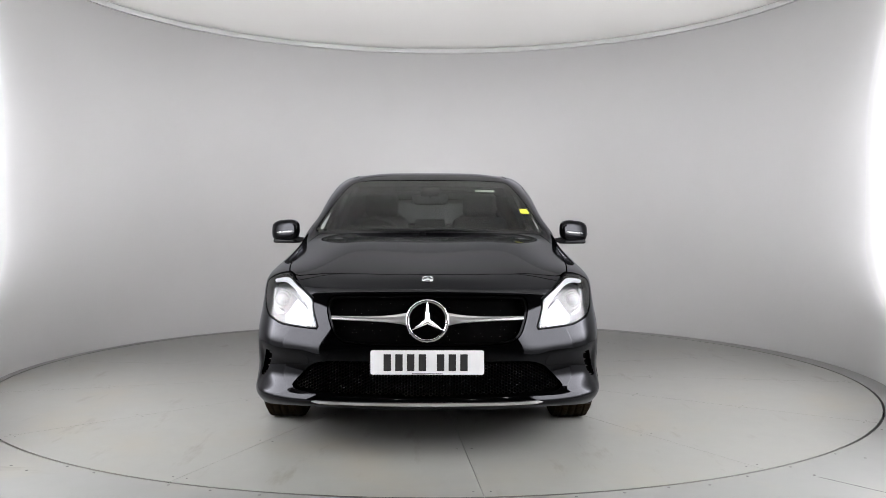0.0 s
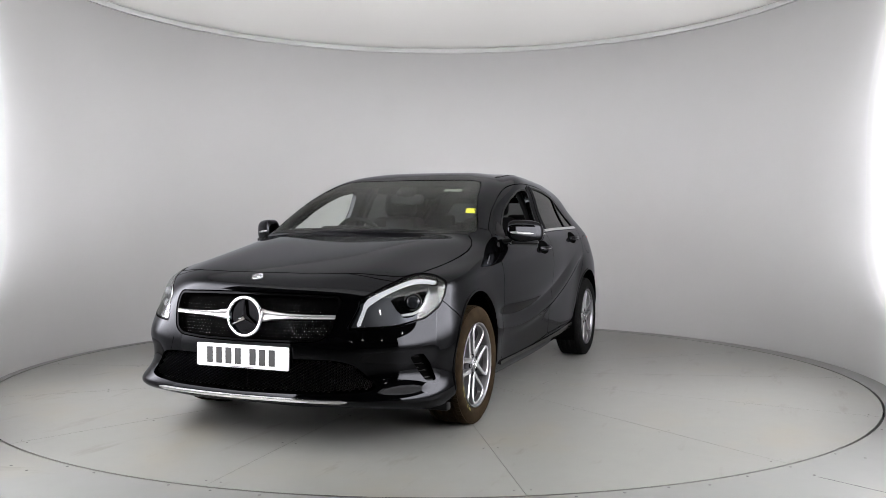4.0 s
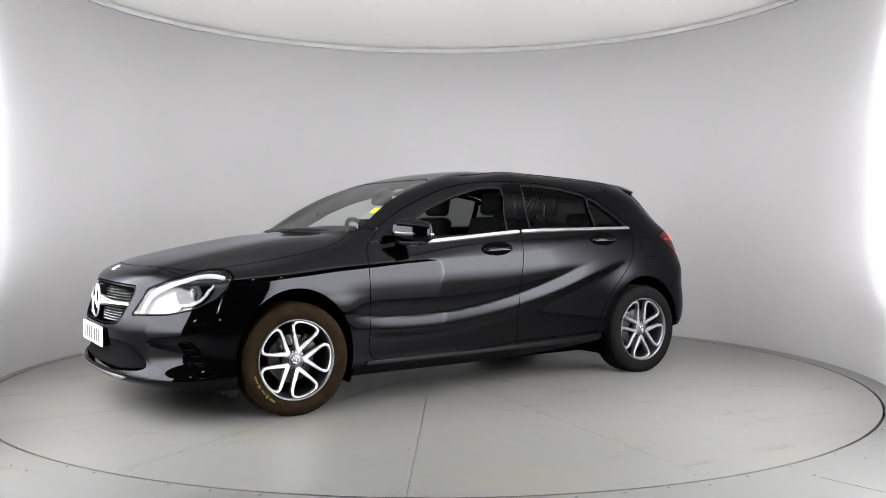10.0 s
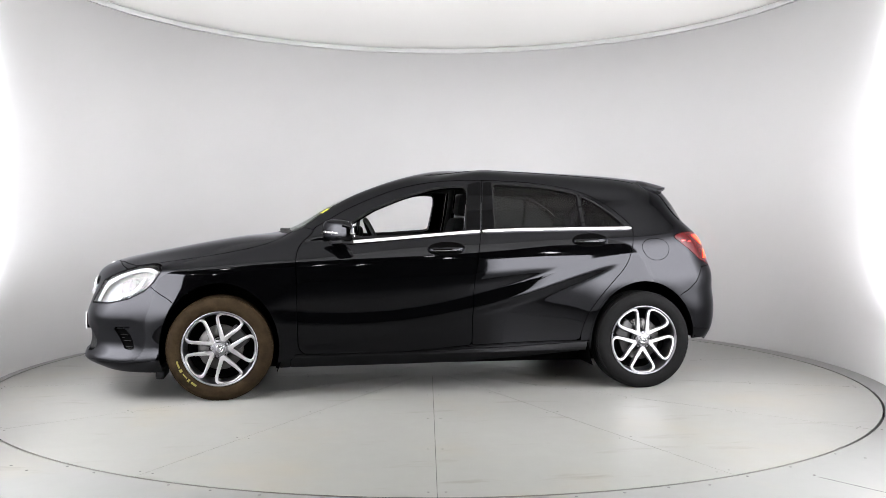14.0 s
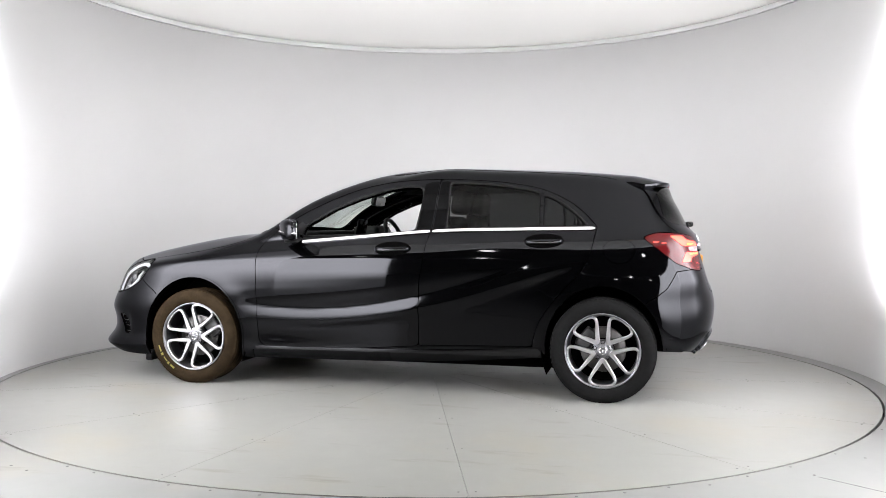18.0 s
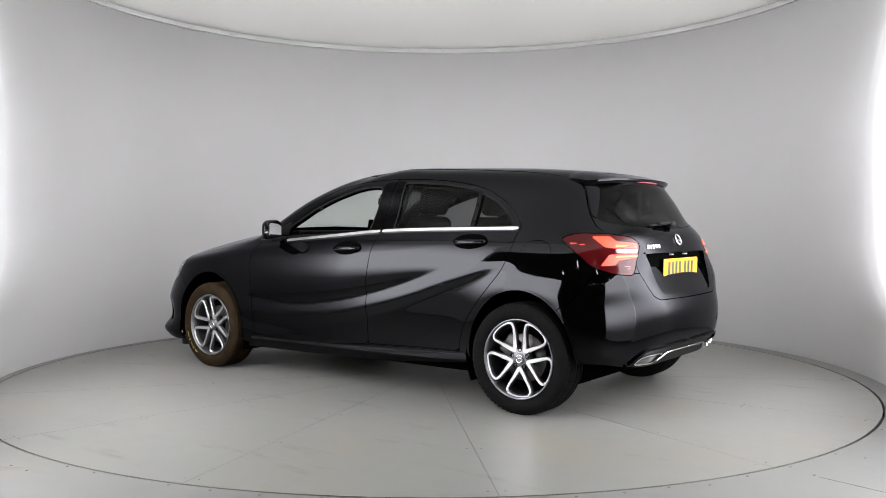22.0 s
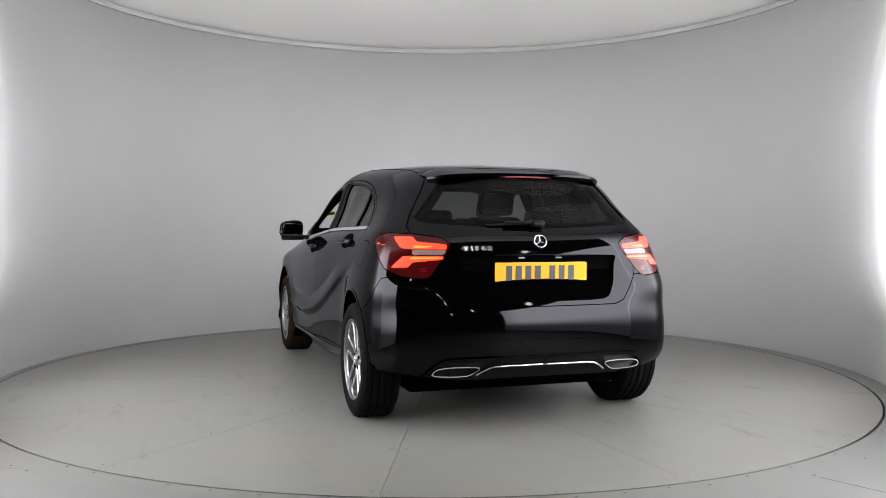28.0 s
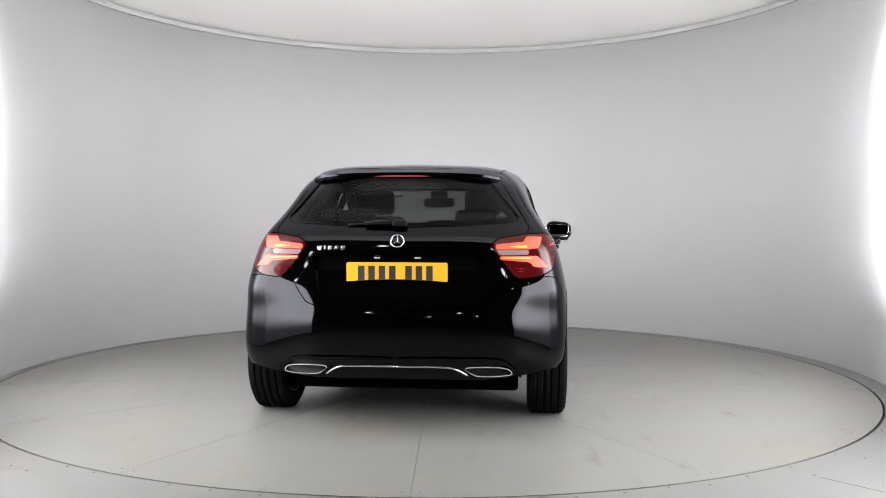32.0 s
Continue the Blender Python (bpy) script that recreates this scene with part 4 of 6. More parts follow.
def band_bm(outer, inner, depth, bevel=0.0):
    """A closed band between two outlines with the same number of points, with thickness."""
    n = len(outer)
    k = bevel
    rows = []
    mid = [((a[0] + b[0]) / 2, (a[1] + b[1]) / 2) for a, b in zip(outer, inner)]

    def toward(p, q, d):
        v = Vector(q) - Vector(p)
        return Vector(p) + v.normalized() * min(d, v.length * 0.45) if v.length > 1e-9 else Vector(p)
    rows.append([(x, y, -depth) for x, y in outer])
    rows.append([(x, y, -k) for x, y in outer])
    rows.append([(*toward(o, m, k), 0) for o, m in zip(outer, mid)])
    rows.append([(*toward(i, m, k), 0) for i, m in zip(inner, mid)])
    rows.append([(x, y, -k) for x, y in inner])
    rows.append([(x, y, -depth) for x, y in inner])
    rows.append(rows[0])
    v, f = sheet(rows, True)
    bm = bmesh.new()
    vs = [bm.verts.new(p) for p in v]
    for q in f:
        try:
            bm.faces.new([vs[i] for i in q])
        except ValueError:
            pass
    bmesh.ops.remove_doubles(bm, verts=list(bm.verts), dist=1e-6)
    bmesh.ops.recalc_face_normals(bm, faces=list(bm.faces))
    return bm


def lathe_bm(profile, n=64, close=True):
    """A turned body about its own y axis from a profile of (radius, y)."""
    rows = [[(r * math.cos(2 * math.pi * i / n), y, r * math.sin(2 * math.pi * i / n)) for i in range(n)] for r, y in profile]
    v, f = sheet(rows, True)
    bm = bmesh.new()
    vs = [bm.verts.new(p) for p in v]
    for q in f:
        bm.faces.new([vs[i] for i in q])
    bmesh.ops.recalc_face_normals(bm, faces=list(bm.faces))
    for q in bm.faces:
        q.smooth = True
    return bm


def tube_bm(path, r, n=8, flat=1.0):
    """A rod along a path; flat squeezes it."""
    bm = bmesh.new()
    pts = [Vector(p) for p in path]
    rings = []
    for i, p in enumerate(pts):
        t = (pts[min(i + 1, len(pts) - 1)] - pts[max(i - 1, 0)]).normalized()
        a = t.cross(Vector((0, 0, 1)))
        a = a.normalized() if a.length > 1e-3 else Vector((0, 1, 0))
        b = a.cross(t).normalized()
        rings.append([bm.verts.new(p + a * math.cos(2 * math.pi * k / n) * r + b * math.sin(2 * math.pi * k / n) * r * flat) for k in range(n)])
    for i in range(len(rings) - 1):
        for k in range(n):
            bm.faces.new((rings[i][k], rings[i][(k + 1) % n], rings[i + 1][(k + 1) % n], rings[i + 1][k]))
    bm.faces.new(rings[0][::-1])
    bm.faces.new(rings[-1])
    bmesh.ops.recalc_face_normals(bm, faces=list(bm.faces))
    for f in bm.faces:
        f.smooth = True
    return bm


def join_bm(*bms):
    out = bmesh.new()
    for b in bms:
        me = bpy.data.meshes.new("tmp")
        b.to_mesh(me)
        b.free()
        out.from_mesh(me)
        bpy.data.meshes.remove(me)
    return out


def on_skin(q, z, corner="front"):
    """The point of the bare skin nearest to corner coordinates (q, z), and its normal."""
    p = SKIN.pos
    if corner == "front":
        d = ((p[:, 1] - p[:, 0]) * S2 - q) ** 2 + (p[:, 2] - z) ** 2 + np.where((p[:, 0] > 1.45) & (p[:, 1] > 0.2), 0, 9)
    elif corner == "rear":
        d = (-(p[:, 0] + p[:, 1]) * S2 - q) ** 2 + (p[:, 2] - z) ** 2 + np.where((p[:, 0] < -1.35) & (p[:, 1] > 0.2), 0, 9)
    elif corner == "nose":
        d = (p[:, 1] - q) ** 2 + (p[:, 2] - z) ** 2 + np.where(p[:, 0] > 1.7, 0, 9)
    elif corner == "screen":
        d = (p[:, 1] - q) ** 2 + (p[:, 2] - z) ** 2 + np.where((p[:, 0] > -0.2) & (p[:, 0] < 1.0), 0, 9)
    elif corner == "tail":
        d = (p[:, 1] - q) ** 2 + (p[:, 2] - z) ** 2 + np.where(p[:, 0] < -1.4, 0, 9)
    else:
        d = (p[:, 0] - q) ** 2 + (p[:, 2] - z) ** 2 + np.where(p[:, 1] > 0.3, 0, 9)
    near = np.argsort(d)[:4]
    w = 1 / (d[near] + 1e-8)
    w = w / w.sum()
    return Vector((p[near] * w[:, None]).sum(0)), Vector((SKIN.nrm[near] * w[:, None]).sum(0)).normalized()


def ribbon(name, piece, material, sg, parent, label="", lift=0.0, depth=0.01):
    return part(name, piece.mesh(name, material, (sg,), depth, lift), None, parent, label)


# ---------------------------------------------------------------- wheels
def petal(scale=1.0):
    """The outline of one looped spoke, tip at the hub, its broad end along the rim."""
    half = [(0.0, 0.044), (0.014, 0.050), (0.038, 0.088), (0.063, 0.130), (0.079, 0.160), (0.083, 0.182), (0.070, 0.2035), (0.040, 0.2145), (0.0, 0.2185)]
    right = spline2(half, 5)
    left = [(-x, y) for x, y in right[::-1]][1:-1]
    return right + left


def petal_inner():
    half = [(0.0, 0.074), (0.005, 0.080), (0.022, 0.105), (0.047, 0.139), (0.062, 0.164), (0.0665, 0.181), (0.056, 0.1945), (0.032, 0.2032), (0.0, 0.2062)]
    right = spline2(half, 5)
    left = [(-x, y) for x, y in right[::-1]][1:-1]
    return right + left


def wheel_meshes():
    out = {}
    W = 0.2155
    # tyre: rounded shoulders, four grooves round the tread
    prof = [(0.224, -0.088), (0.236, -0.100), (0.262, -0.1085), (0.288, -0.1055), (0.303, -0.096), (0.3125, -0.084)]
    for c in (-0.058, -0.0195, 0.0195, 0.058):
        prof += [(0.3165, c - 0.0065), (0.3095, c - 0.005), (0.3095, c + 0.005), (0.3165, c + 0.0065)]
    prof += [(0.3125, 0.084), (0.303, 0.096), (0.288, 0.1055), (0.262, 0.1085), (0.236, 0.100), (0.224, 0.088)]
    out["tyre"] = lathe_bm(prof, 96)
    # rim: lip, barrel and back
    out["rim"] = lathe_bm([(0.2235, 0.091), (0.2265, 0.095), (0.2265, 0.099), (0.2205, 0.099), (0.216, 0.094), (0.213, 0.080), (0.205, 0.050), (0.200, 0.0), (0.203, -0.06),
                           (0.217, -0.088), (0.225, -0.092), (0.226, -0.088), (0.210, -0.06), (0.208, 0.0), (0.213, 0.06), (0.2235, 0.091)], 96)
    sp = band_bm(petal(), petal_inner(), 0.030, 0.0035)
    for v in sp.verts:
        r = math.hypot(v.co.x, v.co.y)
        v.co.z += 0.076 + 0.010 * min(1, (r / 0.2) ** 2)
    sp.transform(Matrix(((1, 0, 0, 0), (0, 0, 1, 0), (0, 1, 0, 0), (0, 0, 0, 1))))
    bmesh.ops.reverse_faces(sp, faces=list(sp.faces))
    out["spoke"] = sp
    out["hub"] = lathe_bm([(0.001, 0.074), (0.030, 0.076), (0.056, 0.073), (0.062, 0.066), (0.064, 0.03), (0.001, 0.03)], 40)
    out["hub_cap"] = lathe_bm([(0.001, 0.082), (0.026, 0.081), (0.033, 0.078), (0.0345, 0.070)], 32)
    out["bolt"] = lathe_bm([(0.001, 0.0725), (0.0085, 0.0725), (0.0100, 0.0775), (0.0118, 0.0775), (0.0122, 0.07)], 16)
    out["brake_disc"] = lathe_bm([(0.07, 0.012), (0.135, 0.012), (0.137, 0.009), (0.137, -0.012), (0.07, -0.012)], 48)
    out["backing"] = lathe_bm([(0.001, -0.03), (0.19, -0.03), (0.199, -0.04), (0.199, -0.08)], 40)
    return out


def star_poly(r, waist=0.115, up=90):
    out = []
    for k in range(3):
        a = radians(up + 120 * k)
        out.append((r * math.cos(a), r * math.sin(a)))
        b = a + radians(60)
        out.append((r * waist * 1.25 * math.cos(b), r * waist * 1.25 * math.sin(b)))
    return out


def star_bm(r, h, ring=True, ring_w=0.13):
    """A three-armed star with a raised ridge on each arm, in a ring, in its own x and y."""
    bm = bmesh.new()
    o = star_poly(r * 0.94)
    c = bm.verts.new((0, 0, h))
    vs = [bm.verts.new((x, y, 0)) for x, y in o]
    tip = [bm.verts.new((x * 0.98, y * 0.98, h * 0.35)) for x, y in o[::2]]
    lo = [bm.verts.new((x, y, -h)) for x, y in o]
    n = len(o)
    for i in range(n):
        j = (i + 1) % n
        if i % 2 == 0:
            bm.faces.new((c, tip[i // 2], vs[j]))
            bm.faces.new((tip[i // 2], vs[i], vs[j]))
        else:
            bm.faces.new((c, vs[i], tip[(j // 2) % 3]))
            bm.faces.new((tip[(j // 2) % 3], vs[i], vs[j]))
        bm.faces.new((vs[i], lo[i], lo[j], vs[j]))
    bmesh.ops.recalc_face_normals(bm, faces=list(bm.faces))
    if ring:
        m = 48
        a = [2 * math.pi * i / m for i in range(m)]
        rb = band_bm([(r * math.cos(t), r * math.sin(t)) for t in a], [(r * (1 - ring_w) * math.cos(t), r * (1 - ring_w) * math.sin(t)) for t in a], h * 1.6, h * 0.5)
        for v in rb.verts:
            v.co.z += h * 0.6
        for f in rb.faces:
            f.smooth = True
        bm = join_bm(bm, rb)
    return bm


def facing(at, normal, roll=0.0):
    """A pose whose z looks along the normal and whose y stays upright."""
    n = Vector(normal).normalized()
    x = Vector((0, 0, 1)).cross(n).normalized()
    y = n.cross(x)
    m = Matrix((x, y, n)).transposed().to_4x4()
    return Matrix.Translation(at) @ m @ pose(0, 0, 0, 0, 0, roll)


def build_wheels():
    shapes = wheel_meshes()
    meshes = {}
    for key, bm in shapes.items():
        me = bpy.data.meshes.new(key)
        bm.to_mesh(me)
        bm.free()
        me.materials.append({"tyre": TYRE_DARK, "rim": RIM_GREY, "spoke": ALLOY, "hub": HUB_GREY, "hub_cap": HUB_GREY, "bolt": LINER,
                             "brake_disc": STEEL, "backing": LINER}[key])
        meshes[key] = me
    mud = meshes["tyre"].copy()
    mud.materials.clear()
    mud.materials.append(TYRE_MUD)
    bm = star_bm(0.023, 0.002, True, 0.2)
    bm.transform(Matrix.Translation((0, 0, 0.083)))
    bm.transform(Matrix(((1, 0, 0, 0), (0, 0, 1, 0), (0, 1, 0, 0), (0, 0, 0, 1))))
    bmesh.ops.reverse_faces(bm, faces=list(bm.faces))
    star = bpy.data.meshes.new("cap_star")
    bm.to_mesh(star)
    bm.free()
    star.materials.append(SATIN)
    # tread blocks across the shoulders and the middle ribs
    def tread(name, material):
        v, f = [], []
        for y0, y1, r0, r1, lean in ((-0.090, -0.066, 0.3135, 0.3185, 2.2), (0.066, 0.090, 0.3185, 0.3135, -2.2), (-0.050, -0.027, 0.3185, 0.3185, -3.0), (0.027, 0.050, 0.3185, 0.3185, 3.0)):
            for i in range(66):
                a0, a1, k = radians(360 / 66 * i), radians(360 / 66 * (i + 0.72)), len(v)
                for y, r, sh in ((y0, r0, 0.0), (y1, r1, radians(lean))):
                    for a in (a0 + sh, a1 + sh):
                        for rr in (r - 0.006, r):
                            v.append((rr * math.cos(a), y, rr * math.sin(a)))
                f += [(k + p, k + q, k + s, k + u) for p, q, s, u in ((1, 3, 7, 5), (0, 1, 5, 4), (2, 6, 7, 3), (0, 2, 3, 1), (4, 5, 7, 6))]
        return mesh_of(name, v, f, material)
    blocks, blocks_mud = tread("tread", TYRE_DARK), tread("tread", TYRE_MUD)
    cal = box_bm((0.13, 0.06, 0.09), (0, 0, 0), 0.012)
    cal.transform(Matrix.Translation(-CAR_AT))
    cm = bpy.data.meshes.new("caliper")
    cal.to_mesh(cm)
    cal.free()
    cm.materials.append(DARK_METAL)
    for fx in (1, -1):
        for sg in BOTH:
            w = part("wheel", meshes["rim"], None, car, "five-spoke silver alloy wheel with a dusty brown tyre" if fx > 0 else "five-spoke silver alloy wheel with a black tyre",
                     Matrix.Translation(place(fx * AXLE, sg * 0.777, HUB_Z)) @ pose(0, 0, 0, 0, 0, 0 if sg > 0 else 180))
            part("tyre", mud if fx > 0 else meshes["tyre"], None, w)
            turn = {(1, 1): 53.0, (-1, 1): 36.0}.get((fx, sg), 30.0)
            for k in range(5):
                part("spoke", meshes["spoke"], None, w, at=Matrix.Rotation(radians(turn + 72 * k), 4, "Y"))
                a = radians(turn + 72 * k + 36)
                part("bolt", meshes["bolt"], None, w, at=Matrix.Translation((0.0505 * math.sin(a), 0, 0.0505 * math.cos(a))))
            tagged(part("tread", blocks_mud if fx > 0 else blocks, None, w), kind="stuff")
            part("hub", meshes["hub"], None, w)
            part("hub_cap", meshes["hub_cap"], None, w, "dark cap with a bright emblem")
            part("cap_star", star, None, w, "bright emblem", at=Matrix.Rotation(radians(turn + 10), 4, "Y"))
            part("brake_disc", meshes["brake_disc"], None, w)
            part("caliper", cm, None, w, at=pose(-0.10 * fx * sg, 0.0, 0.06, 0, -50 * fx * sg, 0))
            part("wheel_back", meshes["backing"], None, w)
            if fx > 0 and sg > 0:
                v, f = [], []
                for a0, a1, r0, r1 in ((-58, -50, .250, .262), (-47, -44, .247, .266), (-42, -34, .252, .259), (-31, -27, .248, .265), (-25, -15, .252, .262)):
                    rows = [[(r * math.cos(t), 0.1095 + dy, r * math.sin(t)) for t in [radians(a0 + (a1 - a0) * i / 5) for i in range(6)]] for r, dy in ((r0, -0.0015), ((r0 + r1) / 2, 0.0005), (r1, 0.0))]
                    vv, ff = sheet(rows)
                    f += [tuple(i + len(v) for i in q)[::-1] for q in ff]
                    v += vv
                part("chalk_mark", mesh_of("chalk_mark", v, f, YELLOW_CHALK), None, w, "worn yellow chalk writing on the side wall")
    # wheel housings
    for fx in (1, -1):
        for sg in BOTH:
            rows = []
            turn = range(-25, 206 if fx > 0 else 181, 5)
            for y in (0.50, 0.60, 0.70, 0.80, 0.848):
                rows.append([(0.372 * math.cos(radians(a)), y * sg, 0.01 + 0.405 * math.sin(radians(a))) for a in turn])
            v, f = sheet(rows)
            v2 = [(0.372 * math.cos(radians(a)), 0.50 * sg, 0.01 + 0.405 * math.sin(radians(a))) for a in turn]
            k = len(v)
            v += v2
            f.append(tuple(range(k, k + len(v2))))
            part("wheel_housing", mesh_of("wheel_housing", v, f, LINER), None, car, at=Matrix.Translation(place(fx * AXLE, 0, HUB_Z)))
    # floor pan and running gear
    part("floor_pan", box_bm((3.4, 1.24, 0.12), (0.10, 0, 0.215), 0.02), LINER, car, "black underbody")
    part("front_subframe", box_bm((0.75, 0.96, 0.16), (1.62, 0, 0.30), 0.04), LINER, car)
    part("rear_subframe", box_bm((0.55, 0.96, 0.16), (-1.58, 0, 0.34), 0.04), LINER, car)
    for fx in (1, -1):
        part("axle_beam", tube_bm([place(fx * AXLE, -0.70, HUB_Z), place(fx * AXLE, 0.70, HUB_Z)], 0.03), DARK_METAL, car)


build_wheels()


# ---------------------------------------------------------------- front: lamps, grille, plate
def bar_plate(name, w, h, face, groups, at_pose, parent, label):
    """A number plate: rounded board with a black bar for each character."""
    pl = part(name, outline_bm(rounded([(-w / 2, -h / 2), (w / 2, -h / 2), (w / 2, h / 2), (-w / 2, h / 2)], 0.010), 0.006, 0.001), face, parent, label, at_pose)
    x = -w / 2 + groups[0]
    for count in groups[1]:
        for _ in range(count):
            part("character_bar", outline_bm([(x, -0.0385), (x + 0.034, -0.0385), (x + 0.034, 0.0385), (x, 0.0385)], 0.001), INK, pl, at=Matrix.Translation((0, 0, 0.0012)))
            x += 0.0535
        x += 0.030
    part("foot_line", outline_bm([(-0.07, -0.0525), (0.07, -0.0525), (0.07, -0.0495), (-0.07, -0.0495)], 0.001), INK, pl, at=Matrix.Translation((0, 0, 0.0012)))
    return pl


def build_front():
    # grille: dark box, rows of bright pins, a split bar and the emblem
    gr = skin_part("grille", cut(SKIN, inset(front(GRILLE, 1.8), -0.03)), LINER, BOTH, label="black grille with rows of bright pins", lift=-0.055, depth=0.0)
    skin_part("grille_frame", cut(bare, inset(front(GRILLE, 1.8), GAP), outside(inset(front(GRILLE, 1.8), 0.012))), PIANO, BOTH, gr, "gloss black grille rim", depth=0.045, lift=-0.004)
    pins = bmesh.new()
    poly = GRILLE
    for i in range(-24, 25):
        for j in range(17):
            y, z = i * 0.0205 + (0.01025 if j % 2 else 0), 0.500 + j * 0.0148
            if abs(y) > 0.50 or sdf(np.array([[abs(y), z]]), poly)[0] > -0.014 or math.hypot(y, z - 0.62) < 0.085:
                continue
            p, n = on_skin(abs(y), z, "nose")
            p = Vector((p.x - 0.030, y, z)) + CAR_AT
            r = 0.0031
            vs = [pins.verts.new(p + Vector(d)) for d in ((0, r, 0), (0, 0, r * 0.85), (0, -r, 0), (0, 0, -r * 0.85), (0.005, 0, 0))]
            for k in range(4):
                pins.faces.new((vs[k], vs[(k + 1) % 4], vs[4]))
    tagged(part("pin_field", pins, PIN_BRIGHT, gr, "rows of small bright diamond pins"), kind="stuff")
    # blade on each side of the emblem, thin outside and flaring towards it, with a groove along its middle
    for sg in BOTH:
        rows = []
        for i in range(17):
            k = i / 16
            y = 0.082 + (0.452 - 0.082) * k
            h = 0.0085 + 0.004 * (1 - k) + 0.020 * (1 - k) ** 5
            p, n = on_skin(y, 0.628, "nose")
            ring = [(-0.016, 1.0), (-0.004, 1.0), (0.003, 0.62), (-0.001, 0.12), (-0.001, -0.12), (0.003, -0.62), (-0.004, -1.0), (-0.016, -1.0)]
            rows.append([Vector((p.x - 0.002 + dx, sg * y, 0.627 + dz * h)) + CAR_AT for dx, dz in ring])
        v, f = sheet(rows, True)
        f += [tuple(range(8)), tuple(range(16 * 8, 17 * 8))[::-1]]
        part("grille_bar", mesh_of("grille_bar", v, f if sg < 0 else [q[::-1] for q in f], ALLOY), None, gr, "satin silver grille blade")
    part("emblem", star_bm(0.100, 0.010, True, 0.165), CHROME, gr, "large bright emblem in the grille", facing(place(2.226, 0, 0.620), (1, 0, 0.03)))
    a = [2 * math.pi * i / 40 for i in range(40)]
    part("emblem_dish", outline_bm([(0.095 * math.cos(t), 0.095 * math.sin(t)) for t in a], 0.02), PIANO, gr, "gloss black dish behind the emblem", facing(place(2.214, 0, 0.620), (1, 0, 0.03)))
    p, n = on_skin(0.0, 0.806, "nose")
    part("bonnet_badge", star_bm(0.027, 0.0025), CHROME, car, "small round bright badge", facing(place(p.x, 0, p.z) + n * 0.003, n))
    # lower intake with a mesh
    ik = skin_part("intake", cut(SKIN, inset(front(INTAKE, 1.8), -0.03)), LINER, BOTH, front_bumper, "black lower air intake", lift=-0.060, depth=0.0)
    net = bmesh.new()
    for sg in BOTH:
        for i in range(47):
            for j in range(11):
                y, z = 0.003 + i * 0.0135, 0.272 + j * 0.0145 + (0.007 if i % 2 else 0)
                if sdf(np.array([[y, z]]), INTAKE)[0] > -0.012:
                    continue
                p, n = on_skin(y, z, "nose")
                c = Vector((p.x - 0.022, sg * y, z)) + CAR_AT
                ring_o = [c + Vector((0.006, 0.0085 * math.cos(t), 0.0085 * math.sin(t))) for t in [k * math.pi / 3 for k in range(6)]]
                ring_i = [c + Vector((-0.006, 0.0055 * math.cos(t), 0.0055 * math.sin(t))) for t in [k * math.pi / 3 for k in range(6)]]
                vo, vi = [net.verts.new(q) for q in ring_o], [net.verts.new(q) for q in ring_i]
                for k in range(6):
                    net.faces.new((vo[k], vo[(k + 1) % 6], vi[(k + 1) % 6], vi[k]))
    tagged(part("intake_net", net, NET_DARK, front_bumper, "black honeycomb net"), kind="stuff")
    z = 0.345
    path = [Vector((on_skin(abs(y), z, "nose")[0].x - 0.030, y, z)) + CAR_AT for y in [-0.42 + 0.06 * i for i in range(15)]]
    part("intake_slat", tube_bm(path, 0.006, 6, 0.7), PLASTIC, front_bumper)
    # lip strip, corner vents
    skin_part("lip_strip", cut(bare, front([(-.2, .230), (.50, .2345), (.545, .243), (.50, .2505), (-.2, .247)], 1.8)), CHROME, BOTH, front_bumper, "bright chrome lip strip", lift=0.006, depth=0.01)
    for sg in BOTH:
        skin_part("corner_vent", cut(SKIN, inset(front_corner(SIDE_VENT), -0.03)), LINER, (sg,), front_bumper, "black corner vent", lift=-0.026, depth=0.0)
        for i in range(11):
            z0 = 0.318 + 0.0112 * i
            q = float(np.interp(z0, (.29, .39, .455), (-.706, -.764, -.812)))
            skin_part("vent_rib", cut(SKIN, front_corner([(q - 0.070, z0), (q, z0 - 0.003), (q, z0 + 0.003), (q - 0.070, z0 + 0.006)]), inset(front_corner(SIDE_VENT), 0.004)), PLASTIC, (sg,), front_bumper, lift=-0.010, depth=0.014)
    bar_plate("front_plate", 0.52, 0.111, PLATE_WHITE, (0.060, (4, 3)), facing(place(2.250, 0, 0.432), (1, 0, 0.0)), car, "white number plate with black characters")
    part("plate_holder", box_bm((0.05, 0.50, 0.10), (2.222, 0, 0.432), 0.008), PIANO, car, "black plate holder")
    skin_part("tow_cover", cut(bare, front(rounded([(-.49, .5), (.445, .5), (.47, .425), (.50, .425), (.515, .50)][1:], .01), 1.8)), PAINT, (-1,), front_bumper, lift=0.0015, depth=0.003)

    # headlamps
    top_line = [(-.655, .792), (-.735, .806), (-.82, .798), (-.95, .756), (-1.045, .716)]
    inner_line = [(-1.068, .690), (-1.080, .660), (-1.118, .588)]
    drl = spline2([(x, z) for x, z in top_line], 4) + spline2(inner_line, 3) \
        + spline2([(-1.098, .588), (-1.063, .655), (-1.051, .678)], 3) + spline2([(-1.022, .697), (-.94, .740), (-.82, .783), (-.735, .792), (-.662, .780)], 4)
